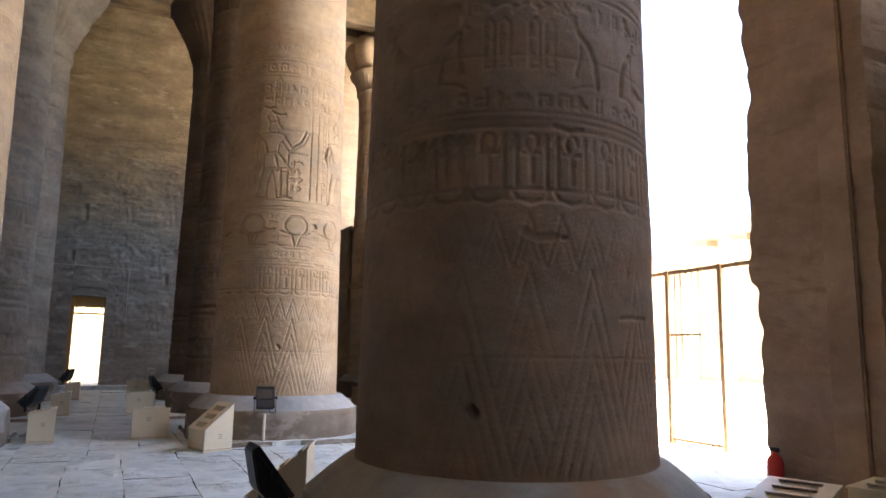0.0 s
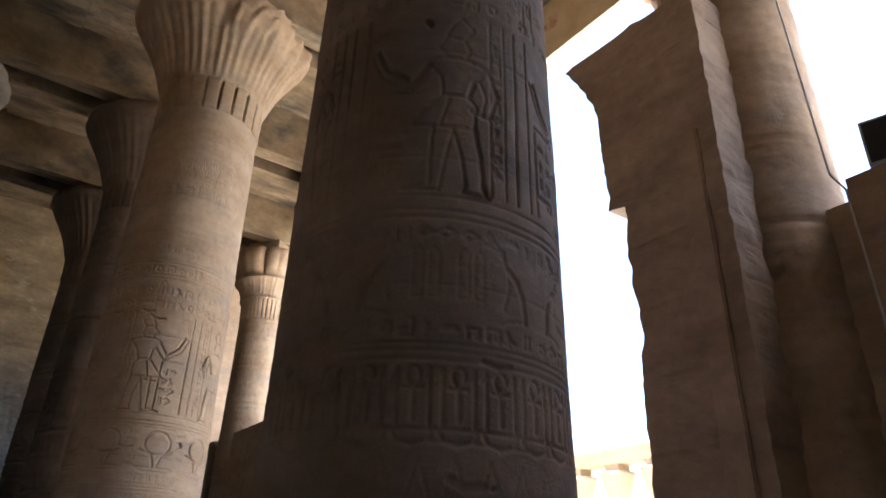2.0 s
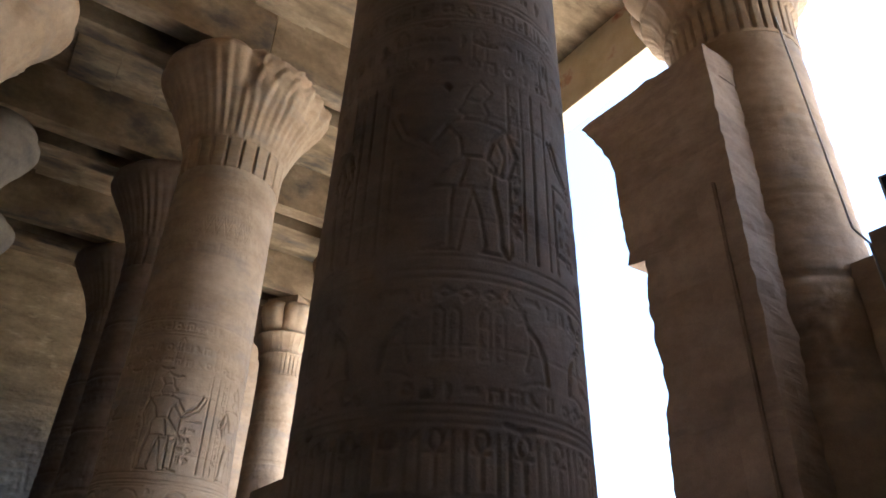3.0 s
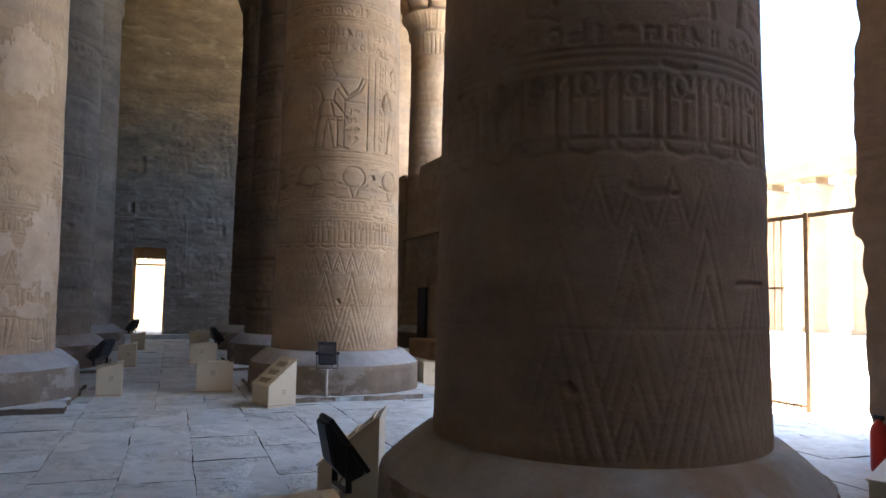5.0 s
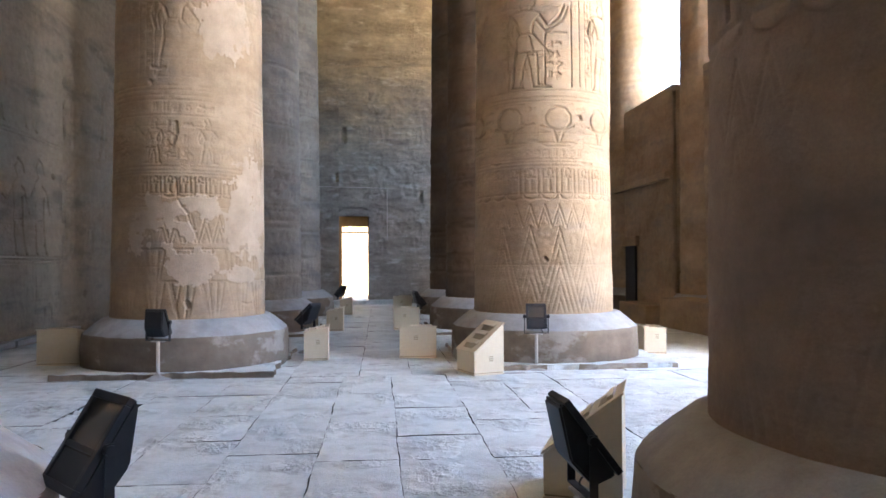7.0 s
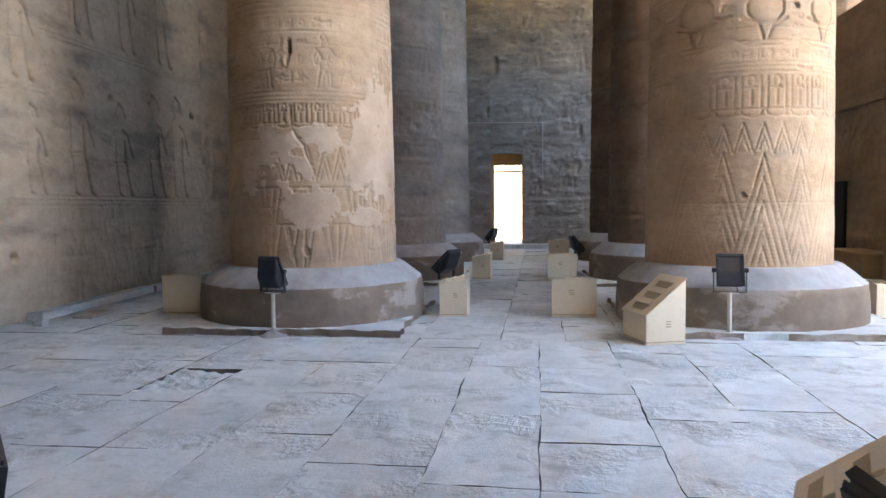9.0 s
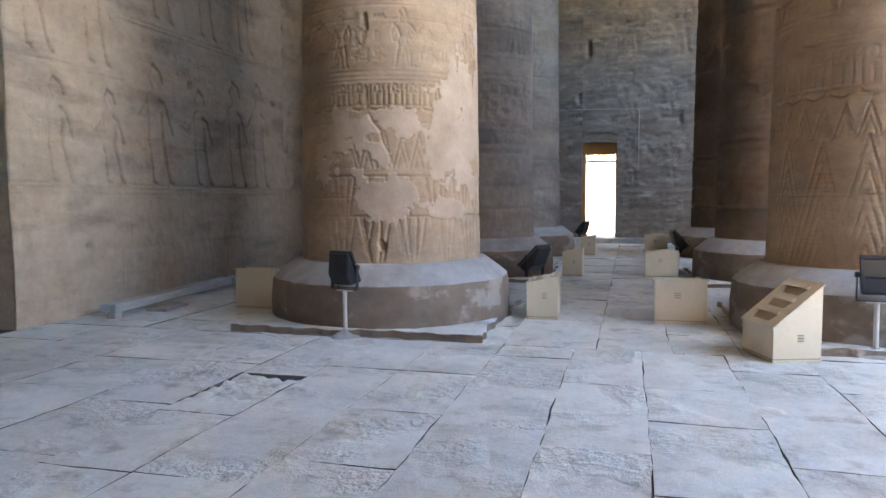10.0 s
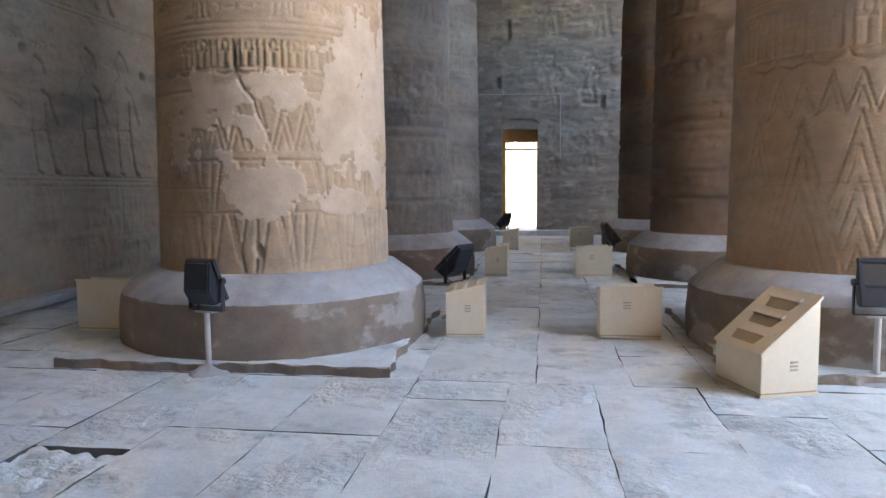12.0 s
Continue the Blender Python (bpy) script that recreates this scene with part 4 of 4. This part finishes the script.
# ---- iron gate in the gateway ----
def iron_gate():
    gt = thing("iron_gate", pose(9.95, 0, 0), "rusty iron gate of upright bars in the gateway", "gate")
    for y in (6.1, 8.72, 10.04, 11.6):
        part("post", box_bm(-.045, .045, y - .045, y + .045, -.03, 3.25, .005), RUST, gt)
    part("rail", box_bm(-.03, .03, 6.1, 11.6, 3.16, 3.235), RUST, gt)
    part("rail", box_bm(-.015, .015, 9.2, 10.0, 1.98, 2.02), RUST, gt)
    part("rail", box_bm(-.02, .02, 8.72, 10.04, .03, .08), RUST, gt)
    for k in range(5):
        part("bar", tube_bm((0, 9.25 + k * .15, .9), (0, 9.25 + k * .15, 3.18), .015, 6), RUST, gt)
    for k in range(8):
        part("short_bar", tube_bm((0, 8.9 + k * .15, -.02), (0, 8.9 + k * .15, .42), .014, 6), RUST, gt)
    part("brace", tube_bm((0, 9.7, .45), (-.4, 9.9, -.02), .012, 8), RUST, gt)
    return gt


iron_gate()


# ---- cream lamp boxes ----
def vent_box(x0, x1, y0, y1, m, high, low, label, slots=3, thin=False, turned=False):
    """A sheet-steel box whose lid falls from high at the far side of its length to low; louvred slots across the lid."""
    b = thing("lamp_box", m, label, "box", "cream lamp boxes")
    L, D = x1 - x0, y1 - y0
    t = .006
    # dark strip paints the shaded line between foot rail and body
    part("gap", box_bm(x0 + .012, x1 - .012, y0 + .012, y1 - .012, .02, .034), SHADE, b)
    part("body", prism([(x0 + t, .034), (x1 - t, .034), (x1 - t, high - .012), (x0 + t, low - .012)], "y", y0 + t, y1 - t, .004), CREAM, b)
    part("foot_rail", box_bm(x0, x1, y0, y1, 0, .022, .003), CREAM, b)
    s = (high - low) / L
    lid = prism([(x0 - .008, low - .012 - s * .008), (x1 + .008, high - .012 + s * .008), (x1 + .008, high + .006 + s * .008), (x0 - .008, low + .006 - s * .008)], "y", y0 - .006, y1 + .006, .003)
    part("lid", lid, CREAM, b)
    for k in range(slots):
        x = x0 + L * (k + .62) / (slots + .35)
        z = low + s * (x - x0)
        if thin:
            part("louvre", prism([(x - .018, z + .004), (x + .016, z + .004), (x + .012, z + .034), (x - .004, z + .036)], "y", y0 + D * .12, y1 - D * .3, .003), CREAM, b)
            continue
        up = prism([(x + .026, z + s * .026 + .004), (x + .05, z + s * .05 + .004), (x + .046, z + s * .046 + .03), (x + .006, z + s * .006 + .034), (x + .004, z + s * .004 + .03)], "y", y0 + D * .2, y1 - D * .2, .002)
        part("louvre", up, CREAM, b, "pressed steel hood")
        # no hole in the lid: a dark plate paints the shade of the slot
        slot = bmesh.new()
        ring = [slot.verts.new((px, py, low + s * (px - x0) + .0085)) for px, py in ((x - .05, y0 + D * .27), (x - .05, y1 - D * .27), (x + .03, y1 - D * .21), (x + .03, y0 + D * .21))]
        base = [slot.verts.new((v.co.x, v.co.y, v.co.z - .004)) for v in ring]
        slot.faces.new(ring), slot.faces.new(base[::-1])
        for i in range(4):
            slot.faces.new((ring[(i + 1) % 4], ring[i], base[i], base[(i + 1) % 4]))
        part("slot", slot, SHADE, b, "dark plate drawn as a shaded slot")
    # vents are dark strips, the shade of their openings in the colour
    for i in range(3):
        z = low * .58 + i * .028
        if turned:
            part("vent", box_bm(x0 - .002, x0 + .008, y0 + D * .5, y0 + D * .5 + .075, z, z + .012, .002), SHADE, b)
        else:
            part("vent", box_bm(x0 + L * .5, x0 + L * .5 + .06, y0 - .002, y0 + .008, z, z + .012, .002), SHADE, b)
    part("bolt", tube_bm((x0 + L * .3, y0 + .05, low + s * L * .3), (x0 + L * .3, y0 + .05, low + s * L * .3 + .012), .011, 8), POLE, b)
    return b


WEDGE = "cream steel box, steep louvred lid,"
LOW = "cream steel box with low louvred lid"
# wedge by the sunlit column
vent_box(0, .48, 0, .58, pose(1.605, 11.14, .003, 0, 0, 19), .72, .33, WEDGE + " beside the sunlit column")
vent_box(0, .52, 0, .55, pose(1.365, 6.05, .004, 0, 0, -22), .72, .31, WEDGE + " beside the shaded column")
vent_box(0, .40, 0, .60, pose(-.94, 13.02, .003, 0, 0, 2), .545, .46, LOW + " beside plastered column", thin=True)
vent_box(0, .40, 0, .60, pose(-.96, 18.12, .003), .545, .46, LOW, thin=True)
vent_box(0, .40, 0, .60, pose(-.96, 23.55, .003), .545, .46, LOW, thin=True)
vent_box(0, .42, 0, .62, pose(1.245, 13.12, .003, 0, 0, 90), .46, .53, LOW, thin=True, turned=True)
vent_box(0, .42, 0, .62, pose(1.245, 18.22, .003, 0, 0, 90), .46, .53, LOW, thin=True, turned=True)
vent_box(0, .42, 0, .62, pose(1.36, 24.46, .003, 0, 0, 90), .46, .53, LOW, thin=True, turned=True)
vent_box(0, .45, 0, .55, pose(.66, 3.82, .003, 0, 0, -2), .555, .53, LOW + " against the shaded column base", thin=True)
vent_box(0, .42, 0, .63, pose(-4.43, 12.95, .003, 0, 0, 90), .50, .57, LOW + " near inner wall")
vent_box(0, .40, 0, .55, pose(4.80, 13.08, .003), .44, .47, LOW)
vent_box(0, .46, 0, .42, pose(-1.13, 4.42, .003, 0, 0, 8), .42, .24, LOW + " under the near floodlight", slots=4)
vent_box(0, .5, 0, .55, pose(4.95, 3.2, .003, 0, 0, 20), .6, .5, LOW)
vent_box(0, .5, 0, .55, pose(5.8, 3.0, .003, 0, 0, 10), .58, .55, LOW)


# ---- floodlights ----
def floodlight(foot, pole, yaw, tilt, size=(.36, .44), label="black floodlight on a short steel pole", head=None):
    """Stands at foot; the head faces yaw (degrees, 0: +y) and is tipped up by tilt degrees."""
    f = thing("floodlight", pose(*foot, 0, 0, yaw), label, "floodlight", "floodlights")
    w, h = size
    part("pole", tube_bm((0, 0, 0), (0, 0, pole), .024, 14), POLE, f, "pale galvanised pole")
    lathe("foot_plate", [(.17, 0), (.15, .018), (.09, .035), (.045, .07), (.03, .085), (.02, .086)], 20, DUST, f, "rough white mortar foot", lambda th, i: .012 * np.sin(3 * th + i) + .006 * np.sin(7 * th))
    part("bracket_plate", box_bm(-.09, .09, -.045, .045, pole - .004, pole + .012, .003), POLE, f)
    top = pole + .075 + h * .5
    br = bmesh.new()
    add_box(br, -w / 2 - .03, w / 2 + .03, -.022, .022, pole + .012, pole + .02)
    for s in (-1, 1):
        add_box(br, s * (w / 2 + .026) - .004, s * (w / 2 + .026) + .004, -.022, .022, pole + .016, top + .03)
    part("bracket", br, BLACK, f, "black steel yoke")
    tm = Matrix.Translation((0, 0, top)) @ Matrix.Rotation(radians(tilt), 4, "X")
    body = bmesh.new()                                   # housing, deeper at its foot, behind the frame
    prof = [(-.13, -h / 2 + .03), (-.02, -h / 2), (.0, -h / 2), (.0, h / 2), (-.03, h / 2), (-.15, -h * .05)]
    lo = [body.verts.new(tm @ Vector((-w / 2 + .015, u, v))) for u, v in prof]
    hi = [body.verts.new(tm @ Vector((w / 2 - .015, u, v))) for u, v in prof]
    body.faces.new(lo), body.faces.new(hi[::-1])
    for i in range(6):
        body.faces.new((lo[(i + 1) % 6], lo[i], hi[i], hi[(i + 1) % 6]))
    bmesh.ops.bevel(body, geom=list(body.edges), offset=.012, segments=2, affect="EDGES")
    hd = part("housing", body, BLACK, f, "black cast housing")
    rim = bmesh.new()
    for b in ((-w / 2, w / 2, 0, .035, h / 2 - .04, h / 2), (-w / 2, w / 2, 0, .035, -h / 2, -h / 2 + .04), (-w / 2, -w / 2 + .034, 0, .035, -h / 2 + .04, h / 2 - .04), (w / 2 - .034, w / 2, 0, .035, -h / 2 + .04, h / 2 - .04), (-w / 2 + .034, w / 2 - .034, .008, .034, -h * .10, -h * .04)):
        add_box(rim, *b, .004, m=tm)
    part("frame", rim, BLACK, hd)
    part("glass", add_box(bmesh.new(), -w / 2 + .02, w / 2 - .02, .012, .018, -h / 2 + .02, h / 2 - .02, m=tm), GLASS, hd, "clear front glass")
    part("gear_cover", add_box(bmesh.new(), -w / 2 + .03, w / 2 - .03, .018, .024, -h / 2 + .025, -h / 2 + .38 * h, m=tm), BLACK, hd)
    for s in (-1, 1):
        part("knob", tube_bm((s * (w / 2 + .002), 0, top), (s * (w / 2 + .045), 0, top), .026, 10), BLACK, f)
    cable = bmesh.new()
    p = tm @ Vector((-.06, -.06, -h / 2 + .02))
    pts = [p + (Vector((-.02, .02, pole + .01)) - p) * t + Vector((-.05 * math.sin(math.pi * t), -.03 * math.sin(math.pi * t), -.02 * math.sin(math.pi * t))) for t in [i / 6 for i in range(7)]]
    for a, b in zip(pts[:-1], pts[1:]):
        add_tube(cable, a, b, .006, 6)
    part("cable", cable, BLACK, f)
    return f


FRONT = "black floodlight on a pale pole facing the column"
floodlight((-2.74, 11.42, .0), .52, -16, 24, (.30, .38), FRONT)
floodlight((2.61, 11.68, .0), .52, 174, 22, (.30, .38), "black floodlight on a pale pole turned to the hall")
floodlight((-1.05, 4.90, .0), .42, 133, 33, (.38, .48), "black floodlight with reflecting glass beside the near base")
floodlight((1.35, 5.08, .0), .36, -86, 37, (.28, .47), "black floodlight tipped up towards the shaded column")
floodlight((-.98, 14.15, .0), .42, 62, 48, (.34, .44), "black floodlight tipped up beside the plastered column")
floodlight((1.30, 19.25, .0), .42, -80, 40, (.34, .44), "black floodlight standing deep in the hall")
floodlight((-1.0, 25.0, .0), .42, 62, 42, (.34, .44), "black floodlight standing deep in the hall")

# ---- loose and fixed odds and ends ----
bm = thing("timber_beam", pose(0, 0, 0), "grey timber beams lying along the inner wall", "beam")
part("plank", add_box(bmesh.new(), -.11, .11, 0, 3.2, .085, .20, .01, pose(-6.18, 11.75, 0, 0, 0, 5)), WOOD, bm)
part("plank", add_box(bmesh.new(), -.09, .09, 3.22, 6.5, .09, .20, .01, pose(-6.18, 11.75, 0, 0, 0, 4)), WOOD, bm)
part("packing", add_box(bmesh.new(), -.06, .06, .05, .2, .0, .086, .006, pose(-6.18, 11.75, 0, 0, 0, 5)), WOOD, bm)
part("packing", add_box(bmesh.new(), -.06, .06, 5.6, 5.8, .0, .091, .006, pose(-6.18, 11.75, 0, 0, 0, 4)), WOOD, bm)
part("packing", add_box(bmesh.new(), .0, .3, .6, 1.2, .0, .05, .006, pose(-6.1, 11.85, 0, 0, 0, 5)), WOOD, bm)

ex = thing("fire_extinguisher", pose(7.1, 5.38, .0), "red fire extinguisher standing at the foot of the gateway", "extinguisher")
lathe("cylinder", [(.01, 0), (.085, .005), (.09, .03), (.09, .42), (.07, .48), (.03, .51), (.03, .54)], 20, RED, ex)
part("valve", box_bm(-.02, .02, -.05, .05, .53, .58, .006), BLACK, ex)
part("hose", tube_bm((.06, .05, .55), (.1, .06, .18), .012, 8), BLACK, ex)

sp = thing("loudspeaker", pose(8.32, 2.68, 6.37, 0, 0, 14), "pale box loudspeaker standing on the screen wall", "loudspeaker")
part("cabinet", box_bm(-.2, .2, -.17, .17, 0, .62, .015), PALE, sp)
part("grille", box_bm(-.215, -.2, -.14, .14, .04, .58, .004), BLACK, sp)
part("bracket", box_bm(-.1, .1, -.1, .1, -.02, .0), BLACK, sp)

cd = thing("conduit", pose(0, 0, 0), "thin pale cable running down the facade column", "cable")
for a, b in (((8.2, 3.42, 10.4), (8.12, 3.25, 6.5)), ((8.12, 3.25, 6.5), (8.07, 3.1, 6.2)), ((8.07, 3.1, 6.2), (8.07, 3.02, 2.6))):
    part("length", tube_bm(a, b, .014, 8), CABLE, cd)

# chalk-like line on the end wall, built as a thin tube; no real conduit
cw = thing("conduit", pose(0, ENDW - .03, 0), "thin pale chalk-like line on the end wall", "cable")
for a, b in (((-2.2, 0, 4.70), (.6, 0, 4.64)), ((.6, 0, 4.64), (.6, 0, 2.55))):
    part("length", tube_bm(a, b, .018, 8), CABLE, cw)

for b, lab in (((6.9, 7.7, 18.4, 20.3, 0, .52), "large rough sandstone block lying by the screen wall"), ((7.2, 8.0, 15.6, 18.2, 0, .72), "long rough sandstone block lying by the screen wall")):
    tagged(part("stone_block", box_bm(*b, .03, rough=.03), SAND), lab, "stone block", "loose stone blocks")
ch = thing("doorway_2", pose(0, 0, 0), "small dark doorway in the screen wall", "doorway", kind="structure")
# solid black slab before the wall paints the dark inside the doorway
part("opening", box_bm(8.02, 8.09, 22.05, 22.85, .02, 2.1), BLACK, ch)
part("lintel", box_bm(7.98, 8.12, 21.9, 23.0, 2.1, 2.4, .02), SAND, ch)
part("moulding", box_bm(7.96, 8.12, 19.6, 24.6, 3.85, 4.05, .03), SAND, ch)

# ---- floor ----
floor_bed = tagged(part("floor", box_bm(LW - 8, 9.74, -13, ENDW + 1.4, -.5, -.09), BED), "worn grey stone floor of large slabs", "floor", kind="structure")
ZONES = [(-11.9, 5.98, [-6.72, -5.6, -4.6, -3.5, -2.6, -1.6, -.75, .2, 1.05, 2.1, 3.0, 4.1, 5.2, 6.3, 7.4, 8.6, 9.74], 1.7),
         (5.98, 11.4, [-6.72, -5.75, -4.75, -3.75, -3.0, -2.38, -1.66, -.95, -.21, .455, 1.22, 1.92, 2.62, 3.6, 4.5, 5.3, 6.2, 7.1, 8.0, 8.9, 9.74], 1.35),
         (11.4, ENDW, [-6.72, -5.4, -4.2, -3.2, -2.2, -1.35, -.96, .01, .75, 1.4, 2.8, 3.9, 4.9, 6.0, 7.2, 8.4, 9.74], 1.5)]


def wander(s, line):
    """Sideways drift of a joint, the same for the slabs on both its sides."""
    return .006 * math.sin(1.9 * s + 7.3 * line) + .005 * math.sin(5.3 * s + 3.1 * line) + .004 * math.sin(17 * s + 11 * line)


def gape(s, line):
    """Half the width of a joint: closed for most of its run, broken open here and there."""
    k = math.sin(2.3 * s + 5.7 * line) + .7 * math.sin(7.1 * s + 2.9 * line) + .5 * math.sin(19 * s + line)
    return .0012 + .0042 * max(0, min(1.6, k - .1))



def slab_geometry(x0, x1, y0, y1, z, seed, sunk=False, N=8):
    """A worn slab with ragged rims; a sunk one has lost its face towards its far corner."""
    rng = random.Random(seed)
    cx, cy = (x0 + x1) / 2, (y0 + y1) / 2
    vs, fs = [], []
    tilt = (rng.uniform(-.004, .004), rng.uniform(-.004, .004))
    chip = [(rng.choice((0, 1)), rng.random()) for _ in range(2)]
    for j in range(N + 1):
        for i in range(N + 1):
            a, b = i / N, j / N
            x, y = x0 + (x1 - x0) * a, y0 + (y1 - y0) * b
            e = x0 if a < .5 else x1
            x += wander(y, e) * abs(2 * a - 1)
            if i in (0, N):
                x += (1 if i == 0 else -1) * (gape(y, e) * (.55 if cx < -1.2 else 1))
            e = y0 if b < .5 else y1
            y += .8 * wander(x0 + (x1 - x0) * a, e + 1.7 * x0) * abs(2 * b - 1) * math.sin(math.pi * a)
            if j in (0, N):
                y += (1 if j == 0 else -1) * gape(x, e + 1.7 * x0) * .7
            rim = i in (0, N) or j in (0, N)
            h = z + tilt[0] * (a - .5) + tilt[1] * (b - .5) + .002 * math.sin(4 * x + seed * 9) * math.sin(3 * y)
            h -= rng.uniform(.001, .005) if rim else rng.uniform(-.0008, .0008)
            if sunk:
                corner = max(0, min(1, 7 * (b - .84) + 1.6 * (a - .75)))
                chipped = max(0, min(1, 4 * (b - .15))) * max(0, min(1, 5 * (.95 - a)))
                h -= chipped * max(0, .012 + .05 * noise.noise((x * 11, y * 11, 1))) + corner * .04
            vs.append((x - cx, y - cy, h))
    for j in range(N):
        for i in range(N):
            k = j * (N + 1) + i
            fs.append((k, k + 1, k + N + 2, k + N + 1))
    M = N + 1
    ring = list(range(N)) + [N + M * j for j in range(N)] + [M * M - 1 - i for i in range(N)] + [M * (N - j) for j in range(N)]
    low = len(vs)
    for k in ring:
        vs.append((vs[k][0], vs[k][1], -.1))
    for i in range(4 * N):
        j = (i + 1) % (4 * N)
        fs.append((ring[j], ring[i], low + i, low + j))
    return vs, fs, cx, cy


def dirty_sides(ob):
    """The faces down in the joints are caked with dirt."""
    ob.data.materials.append(BED)
    for f in ob.data.polygons:
        f.material_index = int(f.normal.z < .3)


# joints across the strips in front of the nave columns
CUTS = {-3.0: (7.48, 8.55, 9.7), -2.38: (7.5, 10.11), -1.66: (6.65, 7.89, 8.93, 10.1), -.95: (7.38, 8.74, 10.9), -.21: (7.12, 8.47, 10.03), .455: (7.1, 7.89, 9.13, 10.04), 1.22: (7.1, 8.45, 9.42, 10.77), 1.92: (7.3, 8.77, 10.2)}
rng = random.Random(17)
rest_v, rest_f = [], []
for z0, z1, edges, run in ZONES:
    for x0, x1 in zip(edges[:-1], edges[1:]):
        y = z0
        first = True
        fixed = list(CUTS.get(x0, ())) + [z1] if z0 == 5.98 and x0 in CUTS else None
        while y < z1 - .01:
            y2 = fixed.pop(0) if fixed else y + run * rng.uniform(.55, 1.4) * (rng.uniform(.4, 1) if first else 1)
            first = False
            if not fixed and z1 - y2 < .55:
                y2 = z1 + (.02 if z1 == ENDW else 0)
            vs, fs, cx, cy = slab_geometry(x0, x1, y, y2, rng.uniform(-.003, .003), rng.random(), *((True, 26) if x0 == -3.0 and y2 == 9.7 else ()))
            if -5.0 < cx < 5.0 and 3.0 < cy < 21:
                me = bpy.data.meshes.new("slab")
                me.from_pydata(vs, [], fs)
                ob = finish("slab", me, FLOOR, floor_bed)
                ob.location = (cx, cy, 0)
                dirty_sides(ob)
            else:
                k = len(rest_v)
                rest_v += [(a + cx, b + cy, c) for a, b, c in vs]
                rest_f += [tuple(k + i for i in f) for f in fs]
            y = y2
me = bpy.data.meshes.new("far_slabs")
me.from_pydata(rest_v, [], rest_f)
far_slabs = tagged(finish("far_slabs", me, FLOOR, floor_bed), kind="stuff")
dirty_sides(far_slabs)
